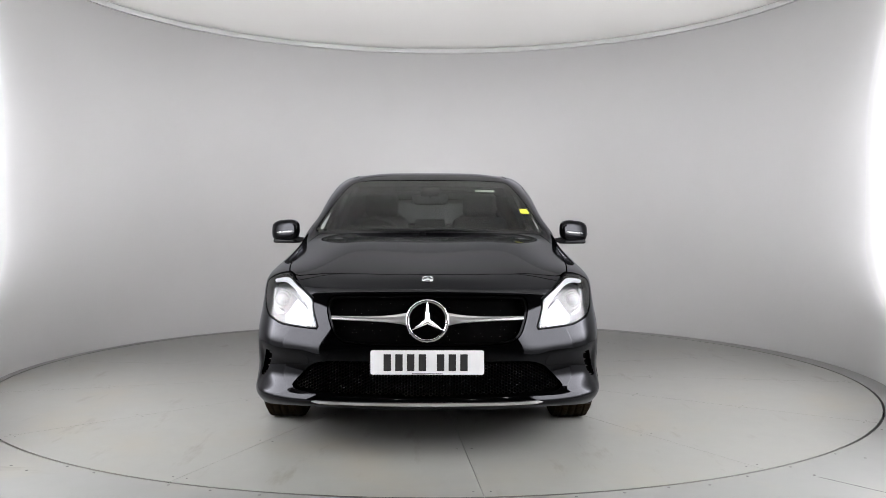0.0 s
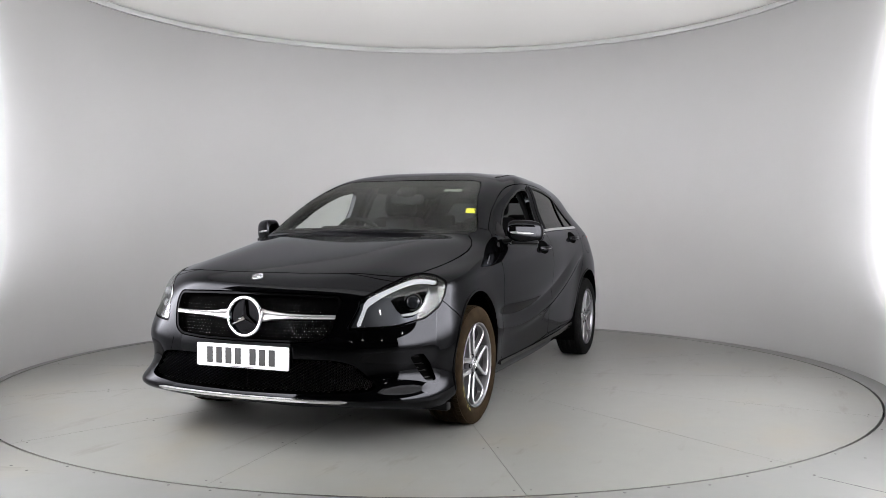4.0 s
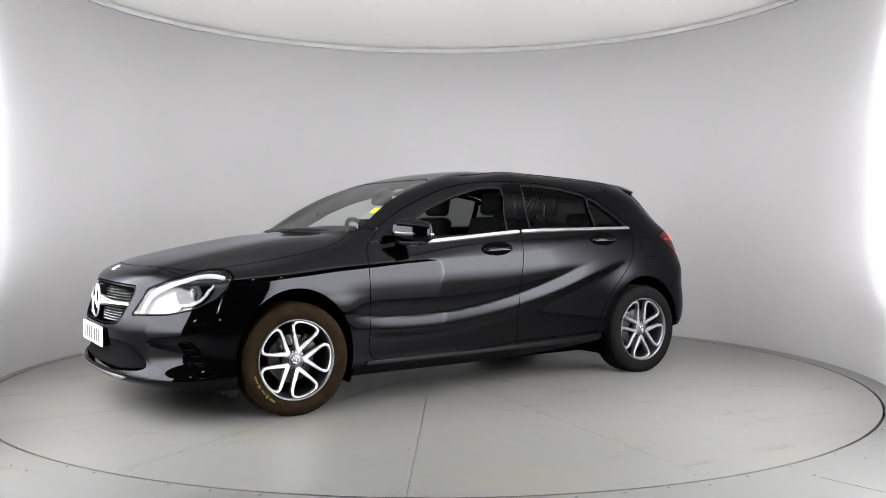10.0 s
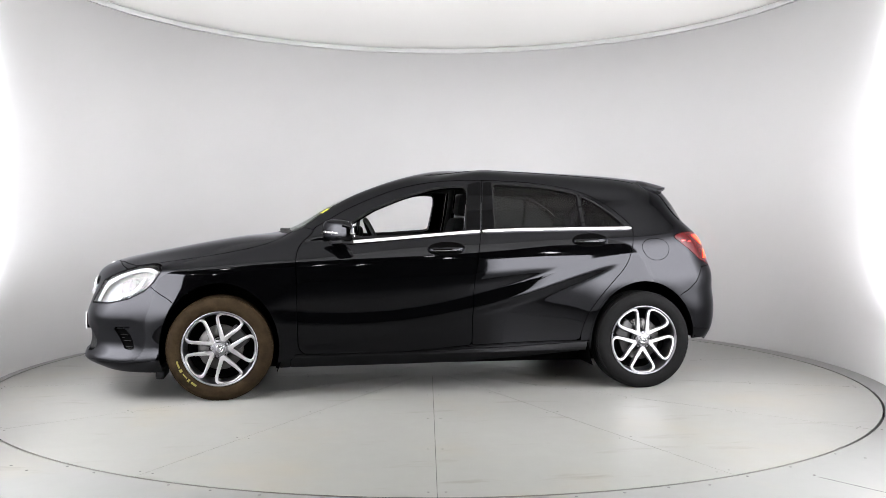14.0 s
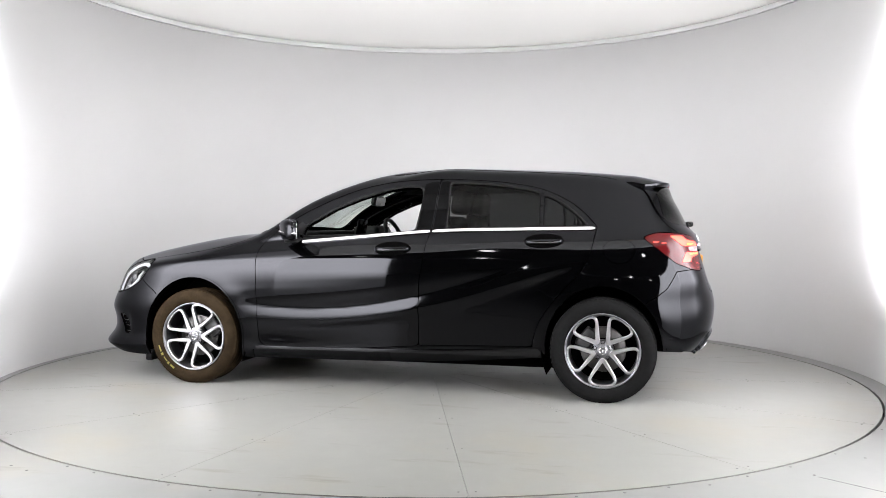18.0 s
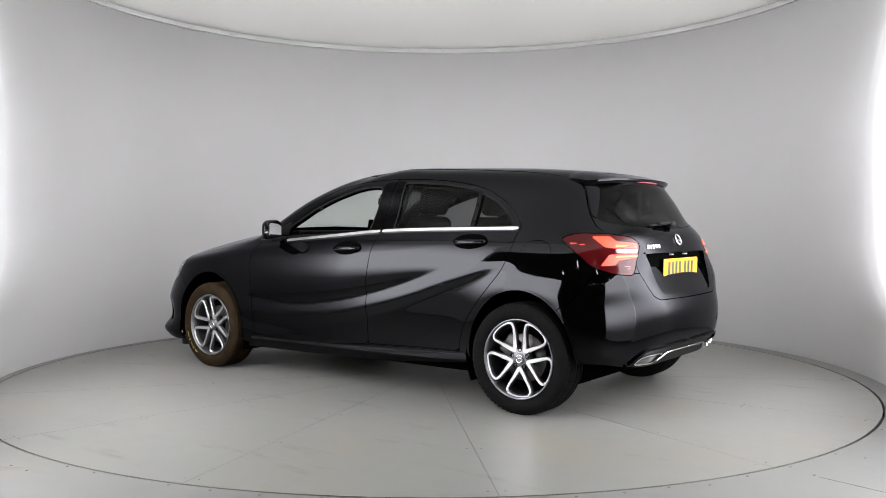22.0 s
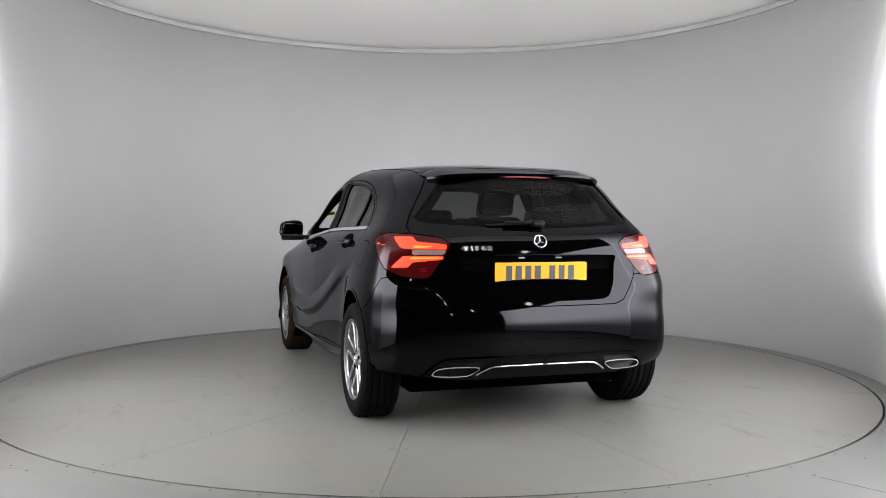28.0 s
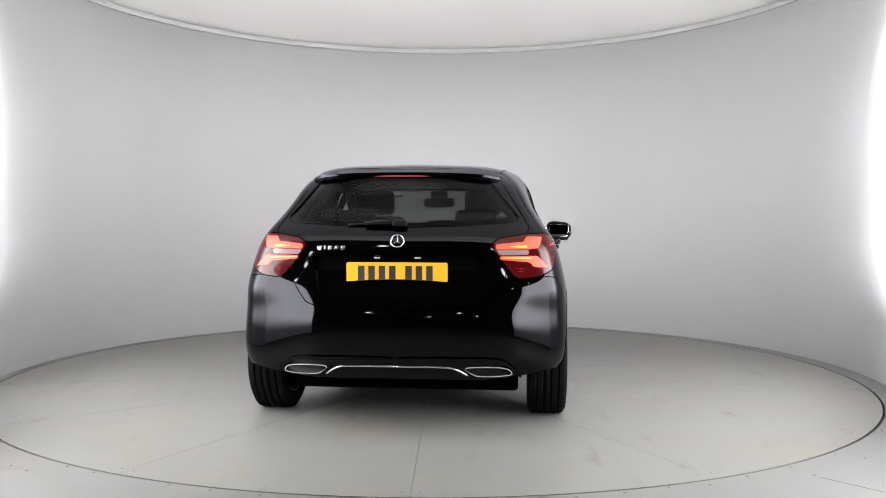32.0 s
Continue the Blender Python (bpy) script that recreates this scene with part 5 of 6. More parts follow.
    for sg in BOTH:
        hl = skin_part("headlight", cut(SKIN, inset(front_corner(HEADLIGHT), -0.012)), LAMP_SHELL, (sg,), label="clear headlight with a lit white daytime strip", lift=-0.062, depth=0.0)
        skin_part("lamp_rim", cut(bare, inset(front_corner(HEADLIGHT), GAP), outside(inset(front_corner(HEADLIGHT), 0.007))), PIANO, (sg,), hl, lift=-0.001, depth=0.055)
        skin_part("daylight_strip", cut(SKIN, front_corner(drl)), DRL, (sg,), hl, "glowing white light strip", lift=-0.014, depth=0.012)
        skin_part("lower_bezel", cut(SKIN, front_corner(rounded([(-1.085, .590), (-1.03, .672), (-.93, .722), (-.90, .66), (-.86, .632), (-.92, .598)], .015))), LAMP_SHELL, (sg,), hl, lift=-0.040, depth=0.02)
        skin_part("dark_bezel", cut(SKIN, front_corner(rounded([(-.93, .720), (-.82, .762), (-.735, .770), (-.70, .735), (-.735, .665), (-.80, .632), (-.87, .632), (-.905, .66)], .02))), PIANO, (sg,), hl, lift=-0.046, depth=0.015)
        p, n = on_skin(-.815, .700)
        m = facing(Vector((p.x, sg * p.y, p.z)) + CAR_AT - Vector((n.x, sg * n.y, n.z)) * 0.030, (n.x + 0.6, sg * n.y * 0.6, n.z * 0.4))
        lens = bmesh.new()
        bmesh.ops.create_uvsphere(lens, u_segments=24, v_segments=12, radius=0.036)
        for v in lens.verts:
            v.co.z *= 0.55
        for f in lens.faces:
            f.smooth = True
        part("projector", lens, GLASSY, hl, "round dark projector lens", m)
        t40 = [2 * math.pi * i / 32 for i in range(32)]
        part("projector_ring", band_bm([(0.044 * math.cos(t), 0.044 * math.sin(t)) for t in t40], [(0.037 * math.cos(t), 0.037 * math.sin(t)) for t in t40], 0.02, 0.003), DARK_METAL, hl, at=m)
        hook = spline2([(-.885, .628), (-.80, .640), (-.748, .668), (-.712, .722), (-.706, .752)], 5)
        hook_in = [(x - 0.002, z + 0.013) for x, z in spline2([(-.885, .628), (-.80, .640), (-.755, .668), (-.724, .722), (-.718, .752)], 5)]
        skin_part("light_hook", cut(SKIN, front_corner(hook + hook_in[::-1])), DRL_SOFT, (sg,), hl, "bright light guide", lift=-0.024, depth=0.01)
        skin_part("lens", cut(bare, inset(front_corner(HEADLIGHT), GAP)), LENS_GLASS, (sg,), hl, "clear cover", depth=0.003, lift=-0.002)


NET_DARK = mat("net_dark", (0.010, 0.010, 0.011), 0.32, spec=0.5, grain=0.1, grain_scale=300)
GLASSY = mat("dark_glass", (0.01, 0.011, 0.013), 0.05, coat=0.25, spec=0.2)
DRL_SOFT = glow("light_guide", (0.95, 0.97, 1.0), 0.35, (0.2, 0.2, 0.2))
PIN_BRIGHT = mat("pin_bright", (0.75, 0.75, 0.76), 0.25, metal=1.0)
build_front()


# ---------------------------------------------------------------- rear: lamps, badge, plate, spoiler, exhausts
def roof_z(x, y):
    p = SKIN.pos
    d = (p[:, 0] - x) ** 2 + (p[:, 1] - abs(y)) ** 2 + np.where(p[:, 2] > 1.2, 0, 9)
    k = np.argsort(d)[:4]
    w = 1 / (d[k] + 1e-7)
    return float((p[k, 2] * w).sum() / w.sum())


def build_rear():
    up = [(.703, 1.001), (.81, 1.001), (.839, .975), (.98, .962), (.986, .938), (.81, .939), (.765, .945)]
    clear = [(.822, .935), (.984, .934), (.978, .908), (.834, .910)]
    low = [(.788, .903), (.98, .902), (.975, .886), (.835, .872), (.824, .848), (.731, .844)]
    dash_ = [(.585, .968), (.66, .964), (.66, .956), (.585, .958)]
    for sg in BOTH:
        tl = skin_part("tail_light", cut(bare, inset(rear_corner(TAILLIGHT), GAP)), RED_LENS, (sg,), label="red tail light with glowing orange bands", depth=0.02)
        for nm, pl, mt, lb in (("upper_band", up, AMBER_EDGE, "glowing orange-red light band"), ("lower_band", low, AMBER_EDGE, "glowing orange-red light band"),
                               ("reverse_lamp", clear, CLEAR_LENS, "clear reversing lamp"), ("side_dash", dash_, RED_GLOW, "glowing red side marker")):
            skin_part(nm, cut(SKIN, rear_corner(rounded(pl, 0.006))), mt, (sg,), tl, lb, lift=0.0025, depth=0.003)
        skin_part("band_core", cut(SKIN, rear_corner(rounded([(.83, .957), (.972, .950), (.972, .942), (.83, .944)], .003))), TAIL_HOT, (sg,), tl, lift=0.0045, depth=0.002)
        skin_part("band_core", cut(SKIN, rear_corner(rounded([(.80, .899), (.972, .899), (.972, .892), (.83, .886)], .003))), TAIL_HOT, (sg,), tl, lift=0.0045, depth=0.002)
        for i in range(3):
            z0 = 0.818 + 0.012 * i
            skin_part("lens_rib", cut(SKIN, rear_corner([(.80, z0), (.915, z0 - 0.006), (.918, z0 - 0.002), (.80, z0 + 0.004)])), RED_DIM, (sg,), tl, lift=0.0015, depth=0.002)
        # reflectors and exhaust trims in the apron
        shape = [(.589, .313), (.572, .338), (.53, .349), (.46, .353), (.365, .350), (.350, .339), (.385, .312), (.415, .299), (.50, .296), (.575, .302)]
        outl = spline2(shape, 4, True)
        cy, cz = 0.468, 0.325
        inn = [(cy + (y - cy) * 0.945, cz + (z - cz) * 0.77) for y, z in outl]
        tip = skin_part("exhaust_trim", cut(SKIN, rear(outl, -1.7), outside(rear(inn, -1.7))), CHROME, (sg,), rear_bumper, "bright chrome exhaust trim", lift=0.012, depth=0.03)
        skin_part("exhaust_mouth", cut(SKIN, inset(rear(inn, -1.7), -0.003)), LINER, (sg,), rear_bumper, "black exhaust mouth", lift=-0.012, depth=0.0)
        path = []
        for y, z in spline2([(.362, .298), (.318, .326), (.270, .341), (.14, .344), (.004, .344)], 5):
            p, n = on_skin(y, z, "tail")
            path.append(Vector((p.x - 0.004, sg * y, z)) + CAR_AT)
        part("apron_strip", tube_bm(path, 0.0075, 8, 0.8), CHROME, rear_bumper, "bright chrome strip")
        rim_ = spline2([(.640, .285), (.600, .340), (.552, .377), (.50, .389), (.283, .399), (.0, .401)], 4)
        rim_in = [(y - 0.004 if y > .1 else y, z - 0.014) for y, z in rim_]
        skin_part("apron_ridge", cut(SKIN, rear(rim_ + rim_in[::-1], -1.7)), PAINT, (sg,), rear_bumper, lift=0.012, depth=0.018)
    skin_part("tow_cover_rear", cut(bare, rear(rounded([(.50, .455), (.56, .455), (.56, .50), (.50, .50)], .012), -1.6)), PAINT, (-1,), rear_bumper, lift=0.0015, depth=0.003)
    # emblem, model badge bars, plate and lamps over it
    p, n = on_skin(0.0, 0.975, "tail")
    part("tail_emblem", star_bm(0.036, 0.005), CHROME, tailgate, "round bright emblem", facing(place(p.x, 0, p.z) + n * 0.006, n))
    x = 0.425
    for w in (0.034, 0.014, 0.026, 0.028, 0.024):
        p, n = on_skin(x - w / 2, 0.943, "tail")
        part("badge_bar", outline_bm(rounded([(-w * 0.34, -0.0105), (w * 0.34, -0.0105), (w * 0.34, 0.0105), (-w * 0.34, 0.0105)], 0.003), 0.004, 0.001), SATIN, tailgate,
             "bright model badge", facing(place(p.x, x - w / 2, p.z) + n * 0.004, n))
        x -= w + 0.007
    bar_plate("rear_plate", 0.52, 0.111, PLATE_YELLOW, (0.060, (4, 3)), facing(place(-1.950, 0, 0.8145), (-1, 0, -0.02)), tailgate.parent, "yellow number plate with black characters")
    part("rear_plate_holder", box_bm((0.03, 0.47, 0.118), (-1.928, 0, 0.804), 0.006), PIANO, car, "black plate holder with a small pale line")
    skin_part("grip_bar", cut(SKIN, rear([(-.2, .902), (.46, .902), (.462, .914), (-.2, .914)], -1.8)), PAINT, BOTH, tailgate, lift=0.006, depth=0.03)
    for sg in BOTH:
        part("plate_lamp", box_bm((0.02, 0.03, 0.008), (-1.93, sg * 0.105, 0.893), 0.003), DRL_SOFT, tailgate, "small lit plate lamp")
    # rear wiper
    pv, n = on_skin(0.0, 1.070, "tail")
    wp = part("rear_wiper", box_bm((0.05, 0.075, 0.035), (pv.x - 0.018, -0.005, 1.072), 0.012), PLASTIC, tailgate, "black rear wiper")
    path = []
    for i in range(9):
        y = 0.02 + 0.25 * i / 8
        q, n = on_skin(y, 1.075 - 0.012 * i / 8, "tail")
        path.append(Vector((q.x - 0.026 + 0.012 * i / 8, y, 1.080 - 0.012 * i / 8)) + CAR_AT)
    part("wiper_arm", tube_bm(path[:6], 0.011, 8, 0.8), PLASTIC, wp)
    part("wiper_blade", tube_bm([q + Vector((0.008, 0, -0.006)) for q in path[1:]], 0.0065, 6), PLASTIC, wp)
    # roof spoiler: a tapered wing in line with the roof
    lead = [(-1.40, 0.0), (-1.405, .14), (-1.41, .28), (-1.42, .40), (-1.435, .475), (-1.46, .520)]
    tail = [(-1.745, 0.0, 1.340), (-1.741, .13, 1.340), (-1.730, .26, 1.338), (-1.705, .38, 1.334), (-1.665, .452, 1.328), (-1.585, .515, 1.318)]
    half_rows = []
    for i, ((lx, ly), (tx, ty, tz)) in enumerate(zip(lead, tail)):
        lz = roof_z(lx, ly) + 0.004
        col = []
        for k in range(9):
            s = k / 8
            zb = lz + (tz - lz) * (s ** 1.35) + 0.002 - 0.010 * max(0.0, 1 - 3.0 * s)
            col.append((lx + (tx - lx) * s, ly + (ty - ly) * s, zb))
        th = 0.024
        col.append((tx - 0.001, ty, tz - 0.010))
        col.append((tx + 0.012, ty * 0.995, tz - th))
        fx = tx + (0.12 if i < 5 else 0.06)
        col.append((fx, ty * 0.97, tz - th - (0.006 if i < 4 else 0.016)))
        col.append((lx - 0.02, ly * 0.98, lz - 0.045))
        half_rows.append(col)
    rows = [[(x, -y, z) for x, y, z in c] for c in half_rows[:0:-1]] + half_rows
    rows = [[tuple(Vector(q) + CAR_AT) for q in c] for c in rows]
    v, f = sheet(rows, True)
    k = len(rows[0])
    f += [tuple(range(k))[::-1], tuple(range((len(rows) - 1) * k, len(rows) * k))]
    bm = bmesh.new()
    vs = [bm.verts.new(q) for q in v]
    for q in f:
        bm.faces.new([vs[i] for i in q])
    bmesh.ops.recalc_face_normals(bm, faces=list(bm.faces))
    for q in bm.faces:
        q.smooth = True
    for e in bm.edges:
        if len(e.link_faces) == 2 and e.calc_face_angle(0) > 0.6:
            e.smooth = False
    sp = part("roof_spoiler", bm, PAINT, tailgate, "glossy black roof spoiler")
    for sg in BOTH:
        skin_part("spoiler_cheek", cut(SKIN, rear([(.445, 1.325), (.503, 1.322), (.551, 1.243), (.632, 1.112), (.620, 1.104), (.535, 1.205), (.462, 1.300)])), PAINT, (sg,), sp,
                  "gloss black cheek beside the rear window", lift=0.004, depth=0.010)
    part("brake_light", tube_bm([place(-1.737 + 0.012 * (y / 0.17) ** 2, y, 1.3245) for y in [-0.17 + 0.034 * i for i in range(11)]], 0.006, 8), BRAKE_RED, tailgate, "red high-level brake light")
    # aerial fin base and roof joints
    for sg in BOTH:
        path = []
        for i in range(25):
            xx = 0.06 - 1.47 * i / 24
            yy = 0.535 - 0.02 * (i / 24) ** 2 - 0.03 * max(0, 0.02 - i / 24)
            path.append(place(xx, sg * yy, roof_z(xx, yy) + 0.0008))
        part("roof_joint", tube_bm(path, 0.004, 6, 0.5), PLASTIC, car)


TAIL_HOT = glow("tail_hot", (1.0, 0.16, 0.012), 6.0, (0.1, 0.03, 0.01))
BRAKE_RED = glow("brake_red", (0.6, 0.05, 0.08), 0.06, (0.16, 0.012, 0.02))
build_rear()


# ---------------------------------------------------------------- flanks: mirrors, handles, wipers, stickers
def blob(rx, ry, rz, e1=0.6, e2=0.6, nu=28, nv=16):
    """A rounded box, in its own space."""
    def pw(v, e):
        return math.copysign(abs(v) ** e, v)
    bm = bmesh.new()
    rows = []
    for j in range(nv + 1):
        b = -math.pi / 2 + math.pi * j / nv
        rows.append([(rx * pw(math.cos(b), e1) * pw(math.cos(2 * math.pi * i / nu), e2), ry * pw(math.cos(b), e1) * pw(math.sin(2 * math.pi * i / nu), e2), rz * pw(math.sin(b), e1)) for i in range(nu)])
    v, f = sheet(rows, True)
    vs = [bm.verts.new(q) for q in v]
    for q in f:
        bm.faces.new([vs[i] for i in q])
    bmesh.ops.remove_doubles(bm, verts=list(bm.verts), dist=1e-5)
    bmesh.ops.recalc_face_normals(bm, faces=list(bm.faces))
    for q in bm.faces:
        q.smooth = True
    return bm


def build_flanks():
    for sg in BOTH:
        d = doors["front_door", sg]
        # door mirror: rounded shell, flat glass to the rear, lens band, dark foot
        sh = blob(0.066, 0.096, 0.068, 0.64, 0.64)
        for v in sh.verts:
            if v.co.x < -0.048:
                v.co.x = -0.048 + (v.co.x + 0.048) * 0.15
            v.co.x -= (0.72 if v.co.x > 0 else 0.30) * v.co.y
            v.co.z -= 0.08 * v.co.y
        sh.transform(pose(0, 0, 0, 0, 0, 0))
        if sg < 0:
            sh.transform(Matrix.Diagonal((1, -1, 1, 1)))
            bmesh.ops.reverse_faces(sh, faces=list(sh.faces))
        mr = part("door_mirror", sh, PAINT, car, "glossy black door mirror with a clear indicator band", Matrix.Translation(place(.625, sg * .928, 1.026)))
        gl = outline_bm(rounded([(-0.078, -0.048), (0.074, -0.052), (0.080, 0.040), (-0.070, 0.050)], 0.02), 0.004, 0.001)
        part("mirror_glass", gl, MIRROR, mr, "mirror glass", facing((-0.0535, 0, -0.002), (-1, -0.28 * sg, 0.02)))
        part("mirror_surround", band_bm([(x * 1.16, y * 1.16) for x, y in rounded([(-0.078, -0.048), (0.074, -0.052), (0.080, 0.040), (-0.070, 0.050)], 0.02)],
                                        rounded([(-0.078, -0.048), (0.074, -0.052), (0.080, 0.040), (-0.070, 0.050)], 0.02), 0.02, 0.002), PLASTIC, mr, at=facing((-0.048, 0, -0.002), (-1, -0.28 * sg, 0.02)))
        path = [Vector((0.060 - 0.72 * y - 0.075 * (max(0, y + 0.02) / 0.115) ** 3.0 - 0.05 * (max(0, -0.02 - y) / 0.07) ** 3, sg * y, -0.012 - 0.08 * y)) for y in [-0.075 + 0.0105 * i for i in range(17)]]
        part("indicator_band", tube_bm(path, 0.0125, 8, 0.75), INDICATOR, mr, "clear indicator band")
        part("indicator_line", tube_bm([q + Vector((0.0125, 0, 0.0)) for q in path[2:-2]], 0.0018, 6), HUB_GREY, mr)
        ft = box_bm((0.090, 0.165, 0.028), (0, 0, 0), 0.012)
        ft.transform(Matrix.Translation(-CAR_AT))
        part("mirror_foot", ft, PLASTIC, mr, "black mirror foot", pose(-0.002, -sg * 0.012, -0.068, 0, 0, 24 * sg))
        arm = box_bm((0.075, 0.10, 0.028), (0, 0, 0), 0.010)
        arm.transform(Matrix.Translation(-CAR_AT))
        part("mirror_arm", arm, PLASTIC, mr, at=pose(0.015, -sg * 0.105, -0.058, sg * 8, 0, 0))
        tri = rounded([(.762, 1.003), (.600, .988), (.585, 1.058), (.615, 1.085)], 0.012)
        skin_part("mirror_sail", cut(bare, side(tri)), PLASTIC, (sg,), d, "black triangle behind the mirror", lift=0.0022, depth=0.004)
        # window seals
        skin_part("window_seal", cut(bare, inset(side(F_GLASS), -0.012), outside(side(F_GLASS))), PLASTIC, (sg,), d, "black window seal", lift=0.002, depth=0.010)
        skin_part("window_seal", cut(bare, inset(side(R_GLASS), -0.010), outside(side(R_GLASS))), PLASTIC, (sg,), doors["rear_door", sg], "black window seal", lift=0.002, depth=0.008)
        skin_part("window_seal", cut(bare, inset(side(Q_GLASS), -0.010), outside(side(Q_GLASS))), PLASTIC, (sg,), doors["rear_door", sg], lift=0.002, depth=0.008)
        # the wound-down window's channel and inner door card
        for nm, outl in (("front_door", FRONT_DOOR), ("rear_door", REAR_DOOR)):
            skin_part("door_card", cut(SKIN, inset(side(outl), 0.03), lambda p: p[:, 2] - 1.03 + 0.03 * p[:, 0]), DASH, (sg,), doors[nm, sg], "black inner door card", lift=-0.070, depth=0.0)
        # handles
        for nm, cx, cz, tilt in (("front_door", -.036, .912, 0.03), ("rear_door", -.990, .966, 0.03)):
            # cup: a flat matt black ellipse stands in for the shade of its recess
            cup = [(cx + 0.122 * math.cos(t), cz + 0.044 * math.sin(t) - tilt * 0.122 * math.cos(t)) for t in [2 * math.pi * i / 28 for i in range(28)]]
            hd = skin_part("door_handle", cut(bare, side(cup)), LINER, (sg,), doors[nm, sg], "door handle cup, matt black patch for the recess's shade", lift=0.0016, depth=0.003)
            path = []
            for i in range(13):
                s = -1 + 2 * i / 12
                x = cx + 0.112 * s
                p, n = on_skin(x, cz, "flank")
                out = 0.034 * (1 - abs(s) ** 3.0) + 0.002
                path.append(Vector((x, sg * (p.y + out), cz - 0.004 - tilt * 0.112 * s)) + CAR_AT)
            bar = tube_bm(path, 0.0105, 10, 1.55)
            part("handle_bar", bar, PAINT, doors[nm, sg], "gloss black grip")
            path2 = [q + Vector((0, sg * 0.0102, -0.004)) for q in path[1:-1]]
            part("handle_trim", tube_bm(path2, 0.0015, 6), HUB_GREY, doors[nm, sg])
        # sill ledge: a bright trim that leans back and grows taller to the rear
        ledge = [(.905, .264), (.60, .262), (.03, .270), (-.43, .280), (-.975, .306), (-.972, .262), (-.43, .256), (.03, .252), (.60, .248), (.905, .246)]
        lean = pressed(cut(bare, side(ledge)), lambda p: 0.22 * (p[:, 2] - np.interp(-p[:, 0], (-.9, .43, .97), (.246, .256, .262))))
        skin_part("sill_strip", lean, SILL_TRIM, (sg,), None, "dull bright sill trim", lift=0.012, depth=0.016)
        # arch lips
        for ax in (AXLE, -AXLE):
            lip = cut(SKIN, outside(arch(ax)), inset(arch(ax), -0.011), lambda p: np.where(p[:, 0] < -AXLE, 0.335, 0.24) - p[:, 2], lambda p: 0.5 - p[:, 1])
            skin_part("arch_lip", lip, PAINT, (sg,), None, lift=0.003, depth=0.028)
        # flap under the front corner and mud lip behind the wheel
        part("air_flap", box_bm((0.05, 0.22, 0.07), (1.70, sg * .74, .168), 0.01), PLASTIC, car)
    # front wipers at rest
    for y0, y1 in ((-.58, -.02), (-.10, .50)):
        path = []
        for i in range(11):
            y = y0 + (y1 - y0) * i / 10
            x = 1.02 - 0.12 * (abs(y) / 0.6) ** 2
            path.append(place(x - 0.025, y, 1.026 - 0.02 * (y / 0.6) ** 2 + 0.006 * math.sin(i / 10 * math.pi)))
        part("front_wiper", tube_bm(path, 0.009, 6), PLASTIC, car, "black windscreen wiper")
    # paper on the windscreen's inside
    def ws_patch(name, poly, material, label):
        (ax, az), (bx, bz), (cx, cz), (dx, dz) = poly
        rows = []
        for j in range(4):
            v = j / 3
            row = []
            for i in range(5):
                u = i / 4
                y = (ax * (1 - u) + bx * u) * (1 - v) + (dx * (1 - u) + cx * u) * v
                z = (az * (1 - u) + bz * u) * (1 - v) + (dz * (1 - u) + cz * u) * v
                p, n = on_skin(y, z, "screen")
                row.append(Vector((p.x, y, z)) - n * 0.007 + CAR_AT)
            rows.append(row)
        v, f = sheet(rows)
        part(name, mesh_of(name, v, f, material), None, car, label)
    ws_patch("yellow_sticker", [(.575, 1.143), (.633, 1.140), (.622, 1.170), (.566, 1.172)], STICKER, "small yellow paper sticker inside the windscreen")
    ws_patch("pale_sticker", [(.300, 1.290), (.430, 1.286), (.428, 1.303), (.300, 1.306)], PAPER, "small pale sticker inside the windscreen")


INDICATOR = mat("indicator_clear", (0.22, 0.22, 0.22), 0.18, metal=0.6, coat=0.6)
build_flanks()


# ---------------------------------------------------------------- cabin
def cushion(size, at, bevel, rot=(0, 0, 0), taper=None):
    return box_bm(size, at, bevel, 4, rot, taper)


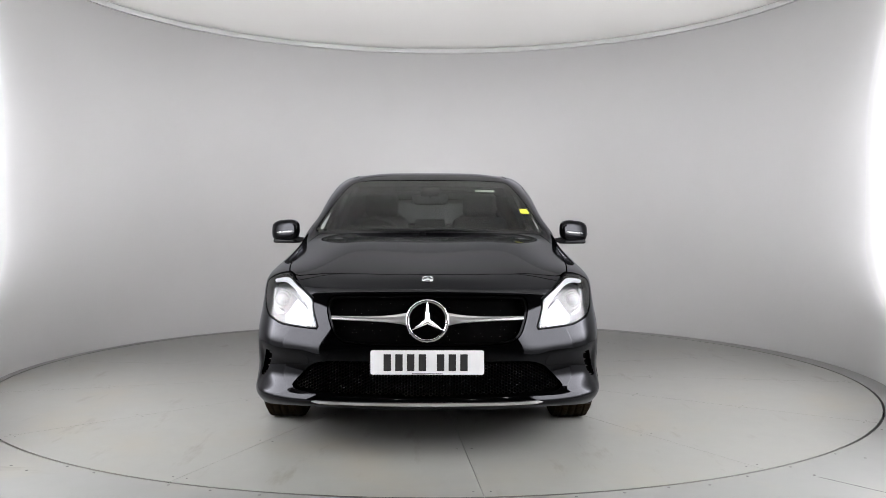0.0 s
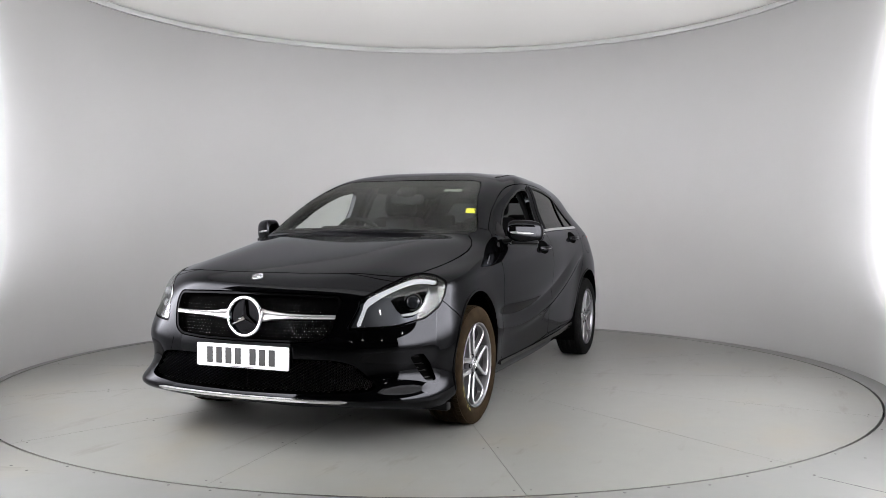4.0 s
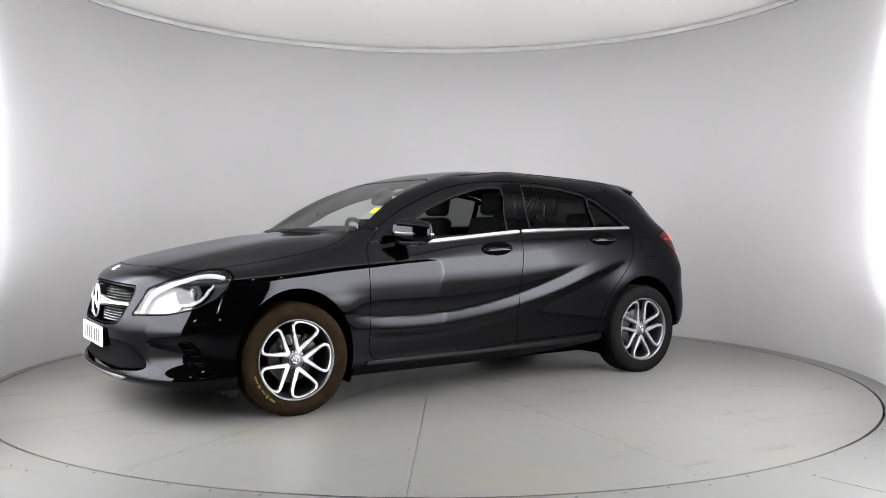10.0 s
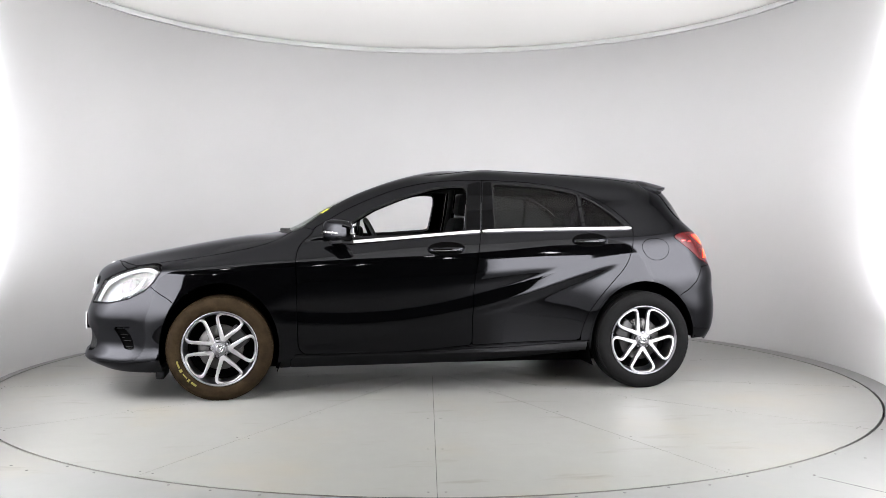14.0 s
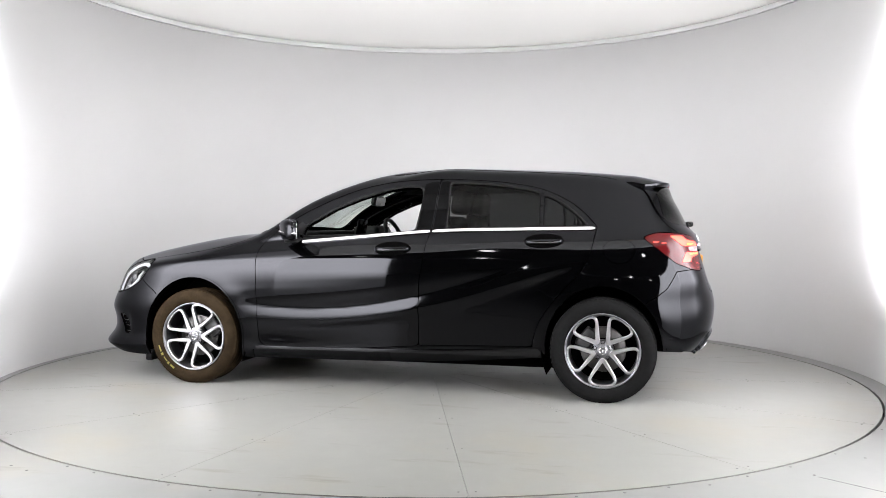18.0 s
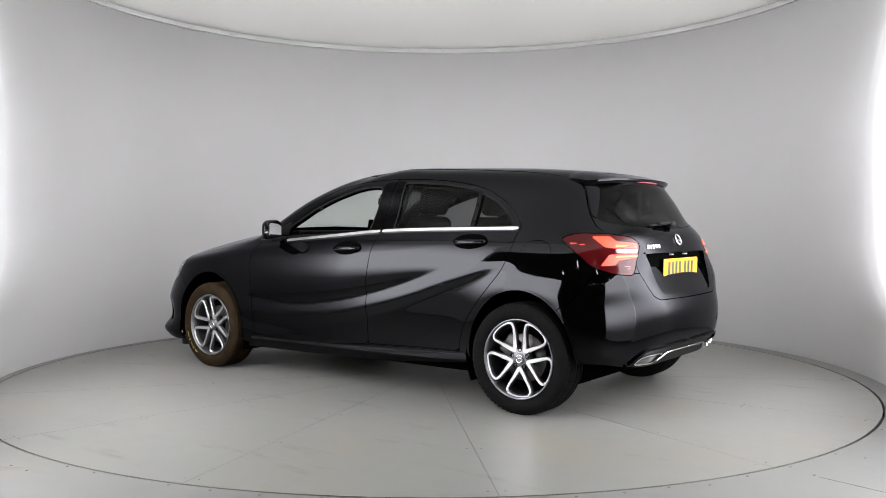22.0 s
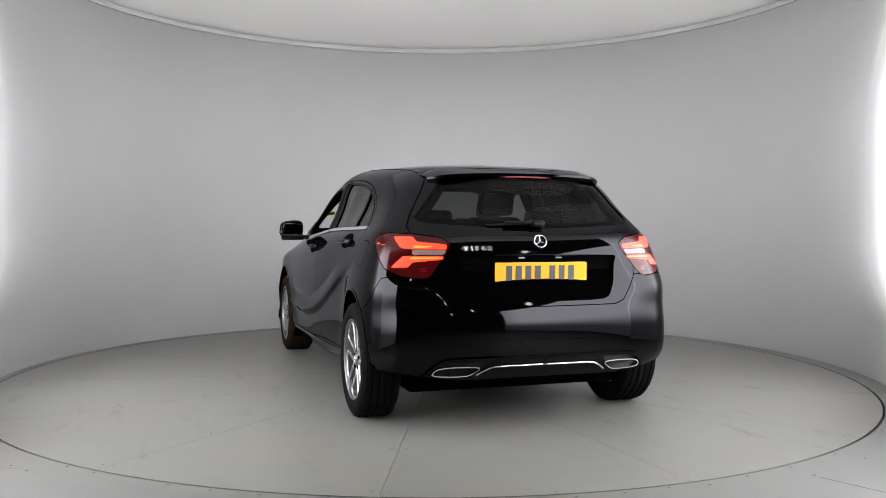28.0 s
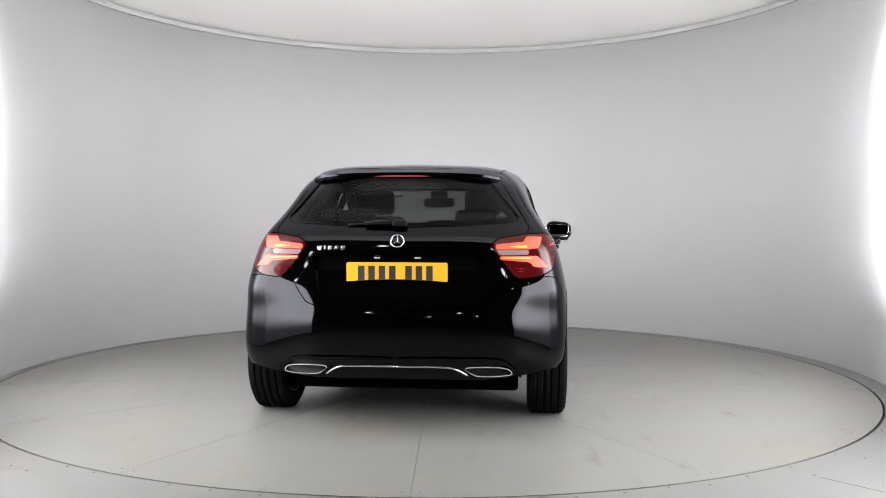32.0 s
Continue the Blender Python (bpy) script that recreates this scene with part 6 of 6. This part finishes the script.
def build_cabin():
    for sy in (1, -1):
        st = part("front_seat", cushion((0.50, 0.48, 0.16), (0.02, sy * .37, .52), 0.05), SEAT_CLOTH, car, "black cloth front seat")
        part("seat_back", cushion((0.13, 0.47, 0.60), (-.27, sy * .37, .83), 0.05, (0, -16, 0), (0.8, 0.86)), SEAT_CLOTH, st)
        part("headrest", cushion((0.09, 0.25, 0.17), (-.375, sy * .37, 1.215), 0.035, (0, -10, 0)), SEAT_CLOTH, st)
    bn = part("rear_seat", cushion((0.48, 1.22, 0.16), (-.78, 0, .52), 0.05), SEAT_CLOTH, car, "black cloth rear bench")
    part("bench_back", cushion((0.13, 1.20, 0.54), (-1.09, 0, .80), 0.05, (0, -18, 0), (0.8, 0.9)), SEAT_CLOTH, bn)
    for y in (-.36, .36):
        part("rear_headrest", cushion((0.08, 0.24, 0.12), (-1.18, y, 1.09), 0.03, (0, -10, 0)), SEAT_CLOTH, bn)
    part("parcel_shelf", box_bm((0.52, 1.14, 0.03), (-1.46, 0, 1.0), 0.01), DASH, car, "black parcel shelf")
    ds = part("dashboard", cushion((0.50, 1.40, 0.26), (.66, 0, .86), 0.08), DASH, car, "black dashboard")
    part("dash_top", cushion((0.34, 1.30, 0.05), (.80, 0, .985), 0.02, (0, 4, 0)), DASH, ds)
    part("instrument_hood", cushion((0.20, 0.34, 0.09), (.50, -.37, 1.01), 0.035), DASH, ds)
    part("screen", box_bm((0.015, 0.20, 0.115), (.46, 0, 1.045), 0.006, 2, (0, -8, 0)), PIANO, ds, "dark display screen")
    for y in (-.60, .60, -.10, .10):
        t24 = [2 * math.pi * i / 24 for i in range(24)]
        part("air_vent", band_bm([(0.045 * math.cos(t), 0.045 * math.sin(t)) for t in t24], [(0.036 * math.cos(t), 0.036 * math.sin(t)) for t in t24], 0.02, 0.003), SATIN, ds,
             at=facing(place(.405, y, .93), (-1, 0, 0.15)))
    n = 40
    wheel_pose = facing(place(.30, -.37, .935), (-1, 0, 0.45))
    sw = part("steering_wheel", tube_bm([(0.187 * math.cos(2 * math.pi * i / n), 0.183 * math.sin(2 * math.pi * i / n), 1e-4 * i) for i in range(n + 1)], 0.016, 10), DASH, car, "black steering wheel", wheel_pose)
    part("wheel_boss", outline_bm(rounded([(-0.075, -0.05), (0.075, -0.05), (0.085, 0.045), (-0.085, 0.045)], 0.03), 0.06, 0.015, 3), DASH, sw, at=Matrix.Translation((0, 0, 0.02)))
    for a in (0, 180, 270):
        part("wheel_spoke", tube_bm([(0.06 * math.cos(radians(a)), 0.06 * math.sin(radians(a)), 0), (0.178 * math.cos(radians(a)), 0.178 * math.sin(radians(a)), 0)], 0.014, 8), SATIN, sw)
    part("centre_console", cushion((0.95, 0.22, 0.30), (.05, 0, .50), 0.04), DASH, car)
    # interior mirror and the sensor block behind it
    im = part("inner_mirror", blob(0.022, 0.122, 0.038, 0.5, 0.5), PLASTIC, car, "black inside mirror", pose(*place(.335, 0, 1.235), 0, -8, 0))
    part("inner_glass", outline_bm(rounded([(-0.110, -0.030), (0.110, -0.030), (0.110, 0.030), (-0.110, 0.030)], 0.018), 0.003), GLASSY, im, at=facing((-0.0225, 0, 0), (-1, 0, -0.05)))
    part("mirror_stem", tube_bm([place(.345, 0, 1.25), place(.37, 0, 1.285)], 0.012), PLASTIC, car)
    part("sensor_block", cushion((0.10, 0.13, 0.04), (.335, 0, 1.288), 0.015, (0, 24, 0)), PLASTIC, car, "black sensor block at the windscreen's top")
    for sy in (1, -1):
        part("sun_visor", cushion((0.14, 0.38, 0.018), (.17, sy * .32, 1.342), 0.008, (0, 14, 0)), HEADLINER, car)
        # inner pillar trims
        for pts in ([(-.25, .775, .98), (-.27, .70, 1.16), (-.28, .60, 1.36)],
                    [(-1.33, .70, 1.05), (-1.38, .60, 1.22), (-1.40, .50, 1.34)]):
            part("pillar_trim", tube_bm([place(x, sy * y * 0.975, z) for x, y, z in spline2([(x - 0.05, y * 0.955, z - 0.012) for x, y, z in pts], 4)], 0.024, 8), DASH, car)


build_cabin()


# ---------------------------------------------------------------- motion
def spin(t):
    """The turntable's turn in degrees: at rest for a moment, then an even turn."""
    return -90.21 - (5.831 * (t - 0.155) if t > 0.16 else 0.0)


def motions():
    rows = [(t, pose(0, 0, 0, 0, 0, spin(t))) for t in [0.0, 0.1, 0.2, 0.3, 0.5] + list(range(1, 33))]
    walk(turntable, [(t, pose(*DISC_C, 0, 0, 0, spin(t))) for t, m in rows])
    walk(car, rows)


motions()
